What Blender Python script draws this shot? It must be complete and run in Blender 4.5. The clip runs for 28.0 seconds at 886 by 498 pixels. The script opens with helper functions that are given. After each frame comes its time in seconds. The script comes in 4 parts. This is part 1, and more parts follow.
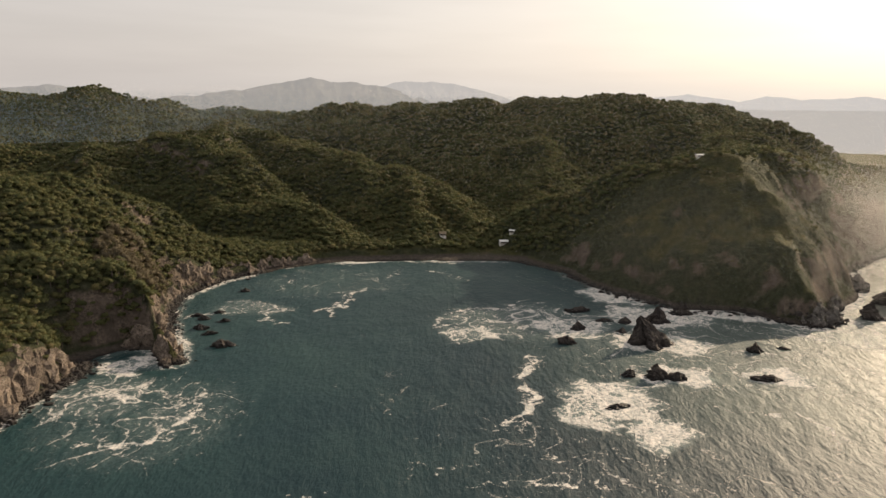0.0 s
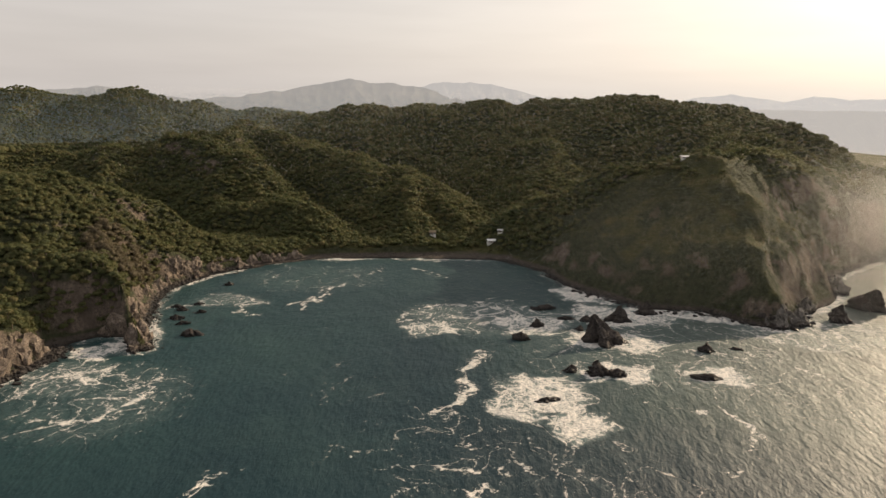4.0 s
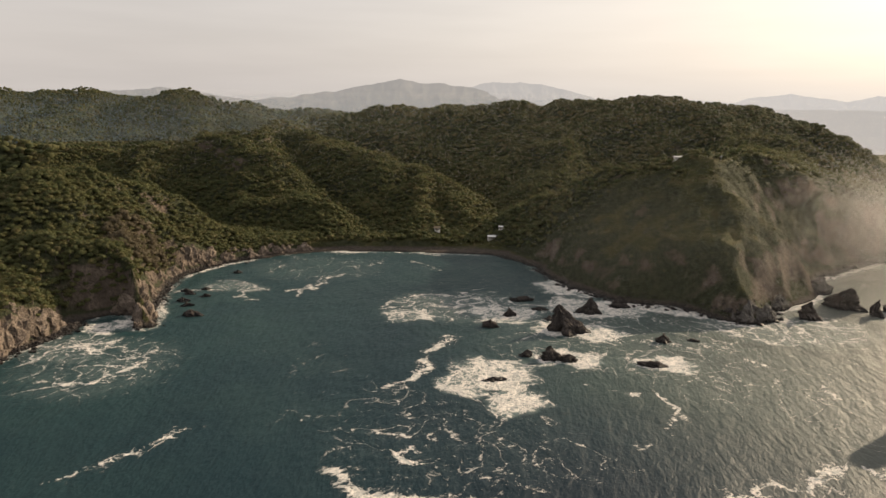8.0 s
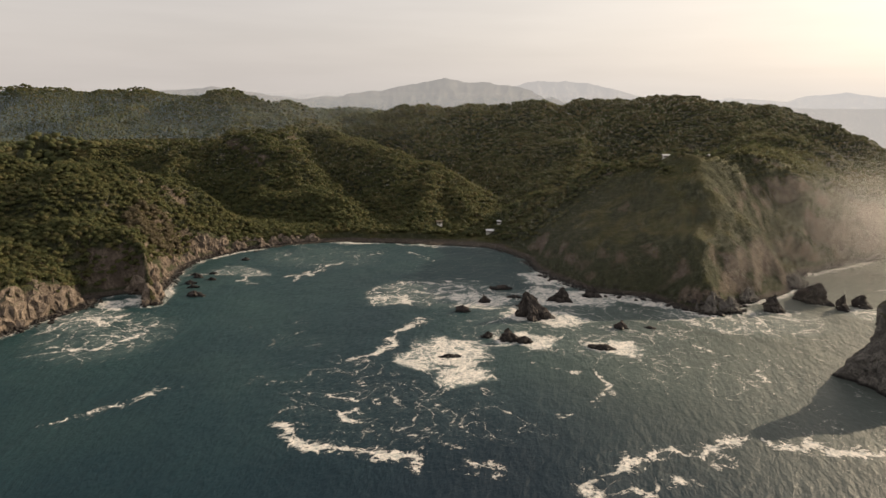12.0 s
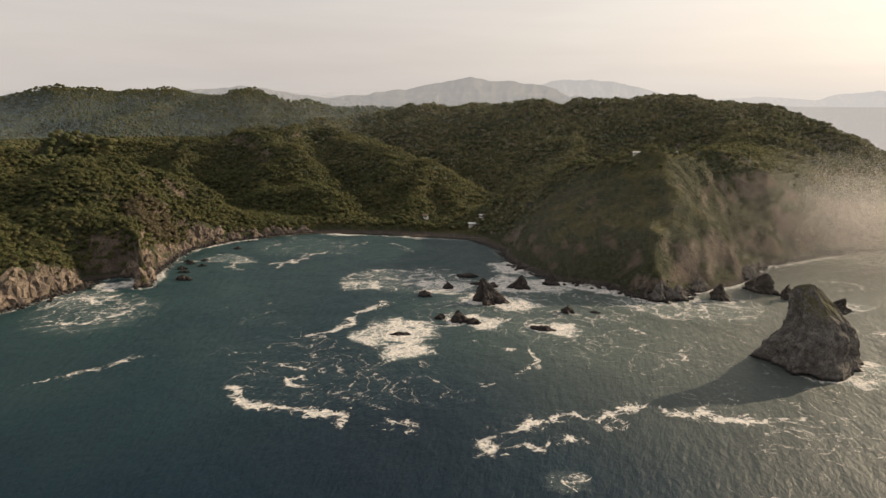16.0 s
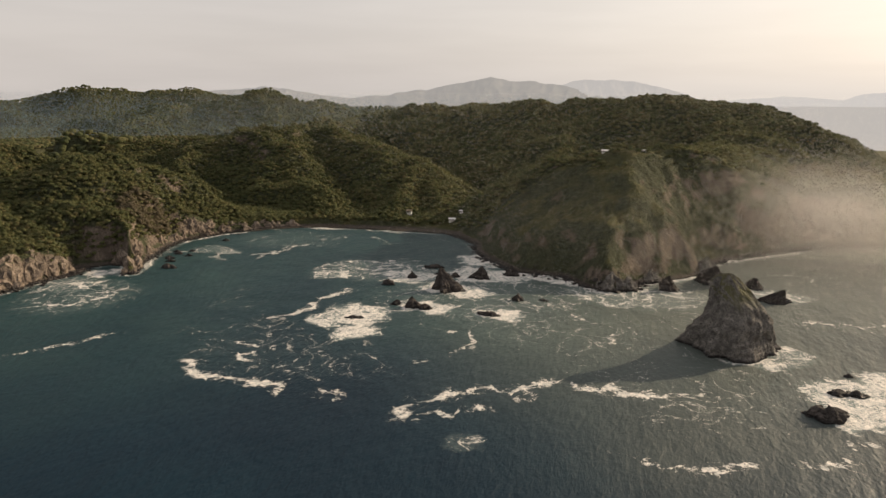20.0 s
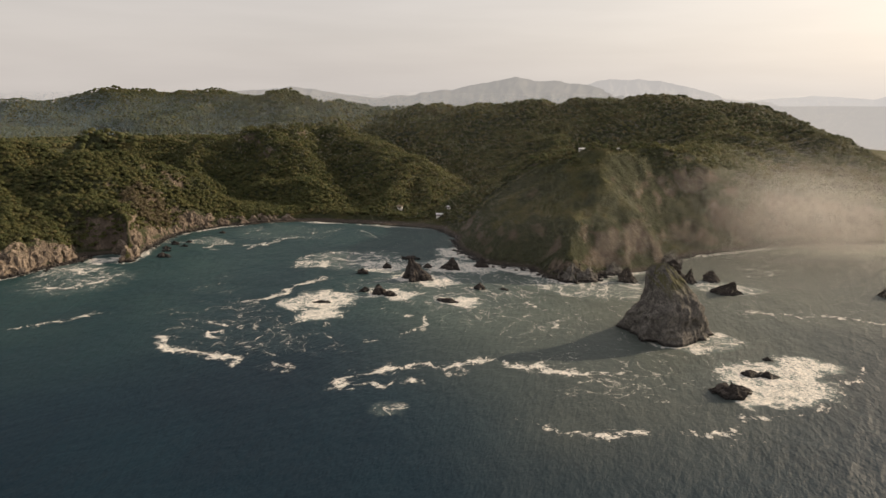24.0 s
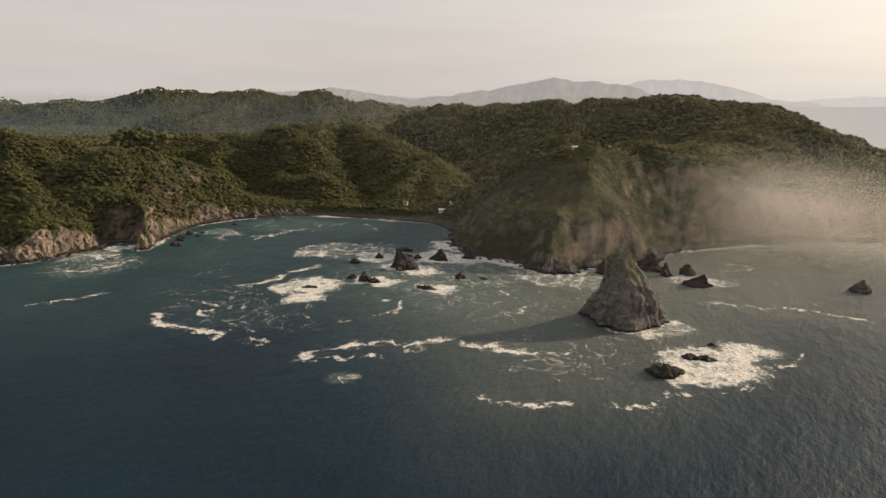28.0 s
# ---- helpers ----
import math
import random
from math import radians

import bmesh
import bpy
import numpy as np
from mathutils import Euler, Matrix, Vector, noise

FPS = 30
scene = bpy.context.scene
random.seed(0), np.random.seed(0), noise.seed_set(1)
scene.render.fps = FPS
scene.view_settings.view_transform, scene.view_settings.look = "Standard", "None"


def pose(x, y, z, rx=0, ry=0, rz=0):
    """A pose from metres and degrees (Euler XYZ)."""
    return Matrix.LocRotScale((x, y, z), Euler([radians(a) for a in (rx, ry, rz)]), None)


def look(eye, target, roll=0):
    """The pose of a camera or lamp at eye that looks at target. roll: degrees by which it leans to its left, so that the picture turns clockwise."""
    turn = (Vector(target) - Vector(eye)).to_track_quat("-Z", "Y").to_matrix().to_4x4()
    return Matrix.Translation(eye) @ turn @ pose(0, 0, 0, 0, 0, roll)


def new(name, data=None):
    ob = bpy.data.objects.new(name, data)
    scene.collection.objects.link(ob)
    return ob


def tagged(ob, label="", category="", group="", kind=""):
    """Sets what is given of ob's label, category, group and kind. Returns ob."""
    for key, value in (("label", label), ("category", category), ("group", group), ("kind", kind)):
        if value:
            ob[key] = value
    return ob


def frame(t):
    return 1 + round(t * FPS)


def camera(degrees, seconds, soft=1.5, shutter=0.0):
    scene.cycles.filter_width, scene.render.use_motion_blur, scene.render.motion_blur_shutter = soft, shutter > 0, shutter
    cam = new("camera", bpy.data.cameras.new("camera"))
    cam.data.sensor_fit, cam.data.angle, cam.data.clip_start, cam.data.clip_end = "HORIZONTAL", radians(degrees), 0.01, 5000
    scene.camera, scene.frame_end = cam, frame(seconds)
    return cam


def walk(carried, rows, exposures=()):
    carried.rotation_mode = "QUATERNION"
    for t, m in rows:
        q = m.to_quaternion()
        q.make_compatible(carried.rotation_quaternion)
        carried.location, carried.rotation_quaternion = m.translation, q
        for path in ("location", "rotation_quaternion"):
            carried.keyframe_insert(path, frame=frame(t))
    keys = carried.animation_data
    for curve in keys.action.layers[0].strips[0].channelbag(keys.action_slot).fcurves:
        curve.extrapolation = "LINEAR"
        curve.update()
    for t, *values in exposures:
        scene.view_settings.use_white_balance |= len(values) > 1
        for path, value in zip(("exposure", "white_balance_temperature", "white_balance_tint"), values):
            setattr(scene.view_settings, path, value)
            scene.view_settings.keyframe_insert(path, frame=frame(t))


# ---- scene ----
cam = camera(66.1, 28.0)
PATH = [
    (0, (-0.496, -3.009, 110.456), (-0.504, -1.056, 110.026), 0.89),
    (1, (8.948, -4.209, 110.720), (8.912, -2.257, 110.288), 0.88),
    (2, (18.976, -5.886, 111.042), (18.912, -3.934, 110.611), 0.86),
    (3, (29.368, -8.660, 111.435), (29.274, -6.710, 111.003), 0.84),
    (3.5, (34.463, -10.640, 111.661), (34.351, -8.690, 111.230), 0.83),
    (5.5, (54.632, -20.302, 113.059), (54.445, -18.358, 112.627), 0.80),
    (6, (59.797, -22.934, 113.304), (59.590, -20.992, 112.871), 0.79),
    (7, (70.273, -28.570, 113.762), (70.028, -26.632, 113.329), 0.77),
    (8, (80.836, -34.136, 114.218), (80.551, -32.204, 113.785), 0.75),
    (9, (91.492, -39.431, 114.667), (91.166, -37.506, 114.233), 0.74),
    (10, (102.285, -44.599, 115.085), (101.921, -42.682, 114.650), 0.72),
    (11, (113.176, -49.764, 115.485), (112.776, -47.854, 115.048), 0.70),
    (12, (123.957, -55.026, 115.849), (123.533, -53.121, 115.411), 0.69),
    (12.5, (129.376, -57.675, 116.022), (128.941, -55.773, 115.584), 0.68),
    (14.5, (151.308, -67.923, 116.807), (150.832, -66.031, 116.367), 0.64),
    (15, (156.913, -70.318, 116.925), (156.426, -68.429, 116.483), 0.63),
    (16, (168.224, -74.522, 117.119), (167.716, -72.638, 116.676), 0.62),
    (17, (179.405, -78.179, 117.286), (178.877, -76.301, 116.843), 0.60),
    (18, (190.672, -81.751, 117.488), (190.126, -79.879, 117.045), 0.58),
    (19, (202.098, -85.235, 117.690), (201.535, -83.367, 117.247), 0.56),
    (20, (213.502, -88.513, 117.842), (212.922, -86.651, 117.399), 0.55),
    (21, (224.672, -91.656, 117.963), (224.076, -89.799, 117.520), 0.53),
    (22, (235.869, -94.927, 118.052), (235.253, -93.076, 117.608), 0.51),
    (22.5, (241.538, -96.614, 118.127), (240.911, -94.767, 117.684), 0.50),
    (24.5, (264.334, -103.346, 118.944), (263.661, -101.516, 118.499), 0.47),
    (25, (269.929, -104.893, 118.958), (269.244, -103.067, 118.513), 0.46),
    (26, (281.177, -107.724, 118.901), (280.469, -105.907, 118.456), 0.44),
    (27, (292.396, -110.198, 118.781), (291.660, -108.392, 118.335), 0.42),
    (27.5, (298.062, -111.320, 118.665), (297.308, -109.523, 118.219), 0.41),
    (28, (303.770, -112.411, 118.500), (302.995, -110.622, 118.057), 0.41),
]
walk(cam, [(t, look(eye, target, roll)) for t, eye, target, roll in PATH])

# ---- light ----
SUN_AZ, SUN_EL = 43.0, 21.0
sky = bpy.data.worlds.new("sky")
scene.world = sky
sky.use_nodes = True
nt = sky.node_tree
nt.nodes.clear()
tex = nt.nodes.new("ShaderNodeTexSky")
tex.sky_type, tex.sun_disc = "NISHITA", False
tex.sun_elevation, tex.sun_rotation = radians(SUN_EL), radians(SUN_AZ)
tex.air_density, tex.dust_density, tex.ozone_density = 1.0, 5.0, 1.0
sun_dir = Vector((math.sin(radians(SUN_AZ)) * math.cos(radians(SUN_EL)),
                  math.cos(radians(SUN_AZ)) * math.cos(radians(SUN_EL)), math.sin(radians(SUN_EL))))


def sky_node(kind, **inputs):
    node = nt.nodes.new("ShaderNode" + kind)
    for key, value in inputs.items():
        sock = node.inputs[int(key[1:])]
        if isinstance(value, bpy.types.NodeSocket):
            nt.links.new(value, sock)
        else:
            sock.default_value = value
    return node


# a warm haze that is thickest at the skyline and brightens towards the sun
way = sky_node("TexCoord").outputs["Generated"]
up = sky_node("SeparateXYZ", i0=way).outputs[2]
dot = sky_node("VectorMath", i0=way, i1=tuple(sun_dir))
dot.operation = "DOT_PRODUCT"
glow = sky_node("MapRange", i0=dot.outputs["Value"], i1=0.25, i2=1.0)
glow.interpolation_type = "SMOOTHSTEP"
reach = sky_node("MapRange", i0=glow.outputs[0], i3=0.9, i4=0.85)
thin = sky_node("MapRange", i0=up, i1=0.05, i2=reach.outputs[0], i3=0.86, i4=0.68)
thin.interpolation_type = "SMOOTHSTEP"
cream = sky_node("Mix", i0=glow.outputs[0])
cream.data_type = "RGBA"
cream.inputs[6].default_value, cream.inputs[7].default_value = (4.0, 3.66, 3.43, 1), (5.2, 4.75, 4.34, 1)
lane = sky_node("Mapping", i0=way, i3=(3.0, 3.0, 26.0)).outputs[0]
wisp = sky_node("TexNoise", i0=lane, i2=1.6, i3=5.0)
veil = sky_node("MapRange", i0=wisp.outputs[0], i1=0.35, i2=0.7, i3=0.97, i4=1.03)
streaked = sky_node("VectorMath", i0=cream.outputs[2], i1=veil.outputs[0])
streaked.operation = "MULTIPLY"
near_sun = sky_node("MapRange", i0=dot.outputs["Value"], i1=0.0, i2=1.0)
halo = sky_node("Math", i0=near_sun.outputs[0], i1=6.0)
halo.operation = "POWER"
halo_light = sky_node("Mix", i0=halo.outputs[0])
halo_light.data_type = "RGBA"
halo_light.inputs[6].default_value, halo_light.inputs[7].default_value = (0, 0, 0, 1), (0.5, 0.43, 0.36, 1)
haze_mix = sky_node("Mix", i0=thin.outputs[0])
haze_mix.data_type = "RGBA"
nt.links.new(tex.outputs[0], haze_mix.inputs[6])
nt.links.new(streaked.outputs[0], haze_mix.inputs[7])
bg = nt.nodes.new("ShaderNodeBackground")
bg.inputs[1].default_value = 0.15
total_light = sky_node("VectorMath", i0=haze_mix.outputs[2], i1=halo_light.outputs[2])
nt.links.new(total_light.outputs[0], bg.inputs[0])
wout = nt.nodes.new("ShaderNodeOutputWorld")
nt.links.new(bg.outputs[0], wout.inputs[0])

sun = new("sun", bpy.data.lights.new("sun", "SUN"))
sun.data.energy, sun.data.angle, sun.data.color = 4.8, radians(0.8), (1.0, 0.79, 0.55)
sun.matrix_world = look(sun_dir * 800, (0, 0, 0))
scene.view_settings.exposure = 0.22


# ---- materials ----
class Mat:
    """A small builder of node materials."""

    def __init__(self, name):
        self.m = bpy.data.materials.new(name)
        self.m.use_nodes = True
        self.t = self.m.node_tree
        self.t.nodes.clear()
        self.out = self.n("OutputMaterial")

    def n(self, kind, **inputs):
        node = self.t.nodes.new("ShaderNode" + kind)
        for key, value in inputs.items():
            self.put(node, key, value)
        return node

    def put(self, node, key, value):
        sock = node.inputs[int(key[1:])] if key[0] == "i" and key[1:].isdigit() else node.inputs[key.replace("_", " ")]
        if isinstance(value, bpy.types.NodeSocket):
            self.t.links.new(value, sock)
        else:
            sock.default_value = value

    def noise(self, scale, detail=4.0, rough=0.55, vec=None, distort=0.0):
        node = self.n("TexNoise", Scale=scale, Detail=detail, Roughness=rough, Distortion=distort)
        self.put(node, "Vector", vec if vec else self.pos())
        return node.outputs[0]

    def pos(self):
        return self.n("NewGeometry").outputs["Position"]

    def ramp(self, value, stops):
        node = self.n("ValToRGB", i0=value)
        el = node.color_ramp.elements
        while len(el) < len(stops):
            el.new(0.5)
        for e, (p, c) in zip(el, stops):
            e.position, e.color = p, (*c, 1) if len(c) == 3 else c
        return node.outputs[0]

    def mix(self, f, a, b):
        node = self.n("Mix")
        node.data_type = "RGBA"
        for i, v in ((0, f), (6, a), (7, b)):
            if not isinstance(v, bpy.types.NodeSocket) and i:
                v = (*v, 1)
            self.put(node, "i%d" % i, v)
        return node.outputs[2]

    def math(self, op, a, b=0.0, clamp=False):
        node = self.n("Math", i0=a, i1=b)
        node.operation, node.use_clamp = op, clamp
        return node.outputs[0]

    def step(self, v, lo, hi, to0=0.0, to1=1.0):
        node = self.n("MapRange", i0=v, i1=lo, i2=hi, i3=to0, i4=to1)
        node.interpolation_type = "SMOOTHSTEP"
        return node.outputs[0]

    def bump(self, height, strength, dist):
        return self.n("Bump", Strength=strength, Distance=dist, Height=height).outputs[0]

    def done(self, shader):
        self.t.links.new(shader, self.out.inputs[0])
        return self.m


def m_ground():
    k = Mat("earth_and_rock")
    g = k.n("NewGeometry")
    nz = k.n("SeparateXYZ", i0=g.outputs["Normal"]).outputs[2]
    z = k.n("SeparateXYZ", i0=g.outputs["Position"]).outputs[2]
    grass = k.ramp(k.noise(0.09, 6), [(0.3, (0.040, 0.044, 0.016)), (0.5, (0.080, 0.076, 0.028)), (0.72, (0.14, 0.115, 0.055))])
    fine = k.noise(0.8, 6, 0.65)
    grass = k.mix(k.step(fine, 0.35, 0.7), grass, (0.046, 0.052, 0.020))
    scrub = k.ramp(k.noise(0.3, 7, 0.66), [(0.3, (0.025, 0.031, 0.016)), (0.52, (0.049, 0.054, 0.028)), (0.78, (0.098, 0.087, 0.054))])
    tilt = k.math("ADD", nz, k.math("MULTIPLY", k.math("SUBTRACT", k.noise(0.05, 5), 0.5), 0.35))
    grass = k.mix(k.step(tilt, 0.74, 0.92), scrub, grass)
    stretch = k.n("Mapping", i3=(1.0, 1.0, 0.35))
    k.put(stretch, "i0", g.outputs["Position"])
    strata = k.noise(0.16, 8, 0.62, stretch.outputs[0], 0.6)
    rock = k.ramp(strata, [(0.28, (0.062, 0.050, 0.040)), (0.48, (0.145, 0.115, 0.090)), (0.62, (0.225, 0.178, 0.137)), (0.8, (0.32, 0.265, 0.21))])
    rock = k.mix(k.step(k.noise(0.9, 6, 0.7), 0.45, 0.62), rock, (0.10, 0.08, 0.065))
    wobble = k.math("ADD", nz, k.math("MULTIPLY", k.math("SUBTRACT", k.noise(0.12, 5), 0.5), 0.45))
    col = k.mix(k.step(wobble, 0.46, 0.62), rock, grass)
    sand = k.ramp(k.noise(0.5, 5), [(0.3, (0.055, 0.047, 0.040)), (0.7, (0.11, 0.092, 0.075))])
    low = k.math("ADD", z, k.math("MULTIPLY", k.noise(0.1, 3), 1.6))
    col = k.mix(k.step(low, 2.2, 3.6), sand, col)
    col = k.mix(k.step(low, 0.9, 1.5), (0.035, 0.030, 0.026), col)
    h = k.math("ADD", k.noise(0.35, 8, 0.7), k.math("MULTIPLY", strata, 1.2))
    b = k.n("BsdfPrincipled", Base_Color=col, Roughness=0.95, Normal=k.bump(h, 1.0, 2.6))
    k.put(b, "Specular_IOR_Level", 0.15)
    return k.done(b.outputs[0])


def m_rock(name, dark, mid, light, green=0.0):
    k = Mat(name)
    g = k.n("NewGeometry")
    nz = k.n("SeparateXYZ", i0=g.outputs["Normal"]).outputs[2]
    z = k.n("SeparateXYZ", i0=g.outputs["Position"]).outputs[2]
    v = k.noise(0.28, 8, 0.65, None, 0.8)
    col = k.ramp(v, [(0.3, dark), (0.5, mid), (0.75, light)])
    col = k.mix(k.step(k.noise(1.3, 6, 0.7), 0.5, 0.62), col, dark)
    if green:
        f = k.math("MULTIPLY", k.step(k.math("ADD", nz, k.math("MULTIPLY", k.noise(0.2, 5), 0.6)), 0.72, 0.95),
                   k.step(k.math("ADD", z, k.math("MULTIPLY", k.noise(0.3, 4), 10.0)), green, green + 9.0))
        col = k.mix(f, col, (0.078, 0.074, 0.036))
    wet = k.step(k.math("ADD", z, k.math("MULTIPLY", k.noise(0.5, 3), 1.5)), 1.2, 2.6)
    col = k.mix(wet, (0.016, 0.014, 0.013), col)
    h = k.math("ADD", k.noise(0.5, 10, 0.72), k.math("MULTIPLY", k.noise(2.5, 6, 0.7), 0.35))
    b = k.n("BsdfPrincipled", Base_Color=col, Roughness=k.step(wet, 0.0, 1.0, 0.45, 0.92), Normal=k.bump(h, 0.9, 1.1))
    k.put(b, "Specular_IOR_Level", 0.24)
    return k.done(b.outputs[0])


def m_leaves(name, stops, dry=0.0):
    k = Mat(name)
    g = k.n("NewGeometry")
    isl = g.outputs["Random Per Island"]
    mixv = k.math("ADD", k.math("MULTIPLY", isl, 0.6), k.math("MULTIPLY", k.noise(0.018, 4), 0.55))
    col = k.ramp(mixv, stops)
    col = k.mix(k.step(k.noise(1.6, 4, 0.7), 0.42, 0.66), k.mix(0.12, col, (0.018, 0.022, 0.009)), col)
    bp = k.bump(k.noise(1.9, 5, 0.75), 0.8, 0.6)
    b = k.n("BsdfPrincipled", Base_Color=col, Roughness=0.75, Normal=bp)
    k.put(b, "Specular_IOR_Level", 0.2)
    tr = k.n("BsdfTranslucent", Color=col, Normal=bp)
    ms = k.n("MixShader", i0=0.42)
    k.put(ms, "i1", b.outputs[0])
    k.put(ms, "i2", tr.outputs[0])
    return k.done(ms.outputs[0])


def m_water():
    k = Mat("sea_water")
    p = k.pos()
    foam_in = k.n("Attribute")
    foam_in.attribute_name = "foam"
    shoal_in = k.n("Attribute")
    shoal_in.attribute_name = "shoal"
    amount = foam_in.outputs["Fac"]
    shoal = shoal_in.outputs["Fac"]
    bent = k.n("VectorMath", i0=p, i1=k.n("VectorMath", i0=k.n("TexNoise", Vector=p, Scale=0.16, Detail=5.0).outputs[1], i1=(14, 14, 0)).outputs[0]).outputs[0]
    fine = k.n("TexNoise", Scale=1.3, Detail=6.0, Roughness=0.72, Distortion=1.0, Vector=p).outputs[0]
    broad = k.n("TexNoise", Scale=0.17, Detail=8.0, Roughness=0.62, Distortion=2.6, Vector=p).outputs[0]
    wander = k.n("VectorMath", i0=p, i1=k.n("VectorMath", i0=k.n("TexNoise", Vector=p, Scale=0.035, Detail=3.0).outputs[1], i1=(38, 38, 0)).outputs[0])
    wander.operation = "ADD"
    thread = []
    for scale, sharp, warp in ((0.055, 7.0, wander.outputs[0]), (0.15, 6.0, bent), (0.4, 5.0, p)):
        n = k.n("TexNoise", Vector=warp, Scale=scale, Detail=4.0, Roughness=0.5, Distortion=0.6).outputs[0]
        thread.append(k.math("SUBTRACT", 1.0, k.math("MULTIPLY", k.math("ABSOLUTE", k.math("SUBTRACT", n, 0.5)), sharp), True))
    ridge = k.math("MAXIMUM", k.math("MAXIMUM", thread[0], k.math("MULTIPLY", thread[1], 0.92)), k.math("MULTIPLY", thread[2], 0.8))
    pattern = k.math("ADD", k.math("ADD", k.math("MULTIPLY", fine, 0.36), k.math("MULTIPLY", broad, 0.22)), k.math("MULTIPLY", ridge, 0.42))
    thr = k.math("SUBTRACT", 0.84, k.math("MULTIPLY", amount, 0.43))
    foam = k.math("MULTIPLY", k.step(k.math("SUBTRACT", pattern, thr), -0.01, 0.055), k.step(amount, 0.02, 0.12))
    veil_in = k.n("Attribute")
    veil_in.attribute_name = "veil"
    milky = k.math("MULTIPLY", k.step(k.math("ADD", veil_in.outputs["Fac"], k.math("MULTIPLY", k.math("SUBTRACT", broad, 0.5), 0.5)), 0.22, 0.85), 0.8)
    deep = k.ramp(k.noise(0.012, 4), [(0.35, (0.002, 0.012, 0.022)), (0.65, (0.003, 0.017, 0.028))])
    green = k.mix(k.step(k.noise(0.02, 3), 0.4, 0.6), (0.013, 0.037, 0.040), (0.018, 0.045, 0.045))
    # paler eastwards: glare and haze over the sea put into its colour
    east_glare = k.step(k.n("SeparateXYZ", i0=p).outputs[0], 40.0, 300.0)
    green = k.mix(east_glare, green, (0.112, 0.120, 0.100))
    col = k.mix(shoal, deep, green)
    col = k.mix(milky, col, (0.17, 0.215, 0.20))
    froth = k.mix(k.step(k.noise(0.42, 7, 0.72, bent, 1.6), 0.36, 0.60), (0.27, 0.29, 0.28), (0.72, 0.67, 0.60))
    col = k.mix(foam, col, froth)
    swell = k.n("Mapping", i2=(0, 0, 0.5), i3=(1.0, 0.45, 1.0))
    k.put(swell, "i0", p)
    h = k.math("ADD", k.math("MULTIPLY", k.noise(0.11, 3, 0.5, swell.outputs[0]), 1.5), k.math("MULTIPLY", k.noise(0.42, 5, 0.6, swell.outputs[0]), 0.85))
    h = k.math("ADD", h, k.math("MULTIPLY", k.noise(1.5, 4, 0.65, swell.outputs[0]), 0.26))
    h = k.math("ADD", h, k.math("MULTIPLY", foam, 0.12))
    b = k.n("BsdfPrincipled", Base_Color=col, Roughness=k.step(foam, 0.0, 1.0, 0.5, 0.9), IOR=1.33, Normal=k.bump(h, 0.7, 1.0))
    k.put(b, "Specular_IOR_Level", 0.24)
    return k.done(b.outputs[0])


GROUND = m_ground()
STACK = m_rock("stack_rock", (0.066, 0.061, 0.055), (0.150, 0.137, 0.122), (0.28, 0.255, 0.222), 25.0)
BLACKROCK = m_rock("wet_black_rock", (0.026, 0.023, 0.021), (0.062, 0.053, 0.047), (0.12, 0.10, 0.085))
LEAF = m_leaves("forest_leaves", [(0.15, (0.066, 0.080, 0.033)), (0.45, (0.090, 0.102, 0.040)), (0.7, (0.126, 0.126, 0.049)), (0.95, (0.175, 0.142, 0.068))])
WATER = m_water()


# ---- noise on arrays ----
def lattice(ix, iy, seed):
    n = (ix.astype(np.int64) * 374761393 + iy.astype(np.int64) * 668265263 + seed * 1442695041) & 0xFFFFFFFF
    n = ((n ^ (n >> 13)) * 1274126177) & 0xFFFFFFFF
    return ((n ^ (n >> 16)) & 0xFFFF) / 65535.0


def vnoise(x, y, seed=0):
    ix, iy = np.floor(x), np.floor(y)
    fx, fy = x - ix, y - iy
    fx, fy = fx * fx * (3 - 2 * fx), fy * fy * (3 - 2 * fy)
    a, b = lattice(ix, iy, seed), lattice(ix + 1, iy, seed)
    c, d = lattice(ix, iy + 1, seed), lattice(ix + 1, iy + 1, seed)
    return (a + (b - a) * fx) * (1 - fy) + (c + (d - c) * fx) * fy


def fbm(x, y, size, octaves=4, seed=0):
    """Noise between about -1 and 1 whose largest lumps are size metres."""
    total, amp, norm = 0.0, 1.0, 0.0
    for o in range(octaves):
        total = total + amp * (vnoise(x / size * 2 ** o + 17.3 * o, y / size * 2 ** o - 9.1 * o, seed + o) * 2 - 1)
        norm += amp
        amp *= 0.5
    return total / norm * 1.6


def ramp01(v, lo, hi):
    t = np.clip((v - lo) / (hi - lo), 0, 1)
    return t * t * (3 - 2 * t)


def seg_dist(x, y, ax, ay, bx, by):
    """Distance to a segment, and how far along it the nearest place lies."""
    dx, dy = bx - ax, by - ay
    t = np.clip(((x - ax) * dx + (y - ay) * dy) / (dx * dx + dy * dy + 1e-9), 0, 1)
    return np.hypot(x - ax - t * dx, y - ay - t * dy), t


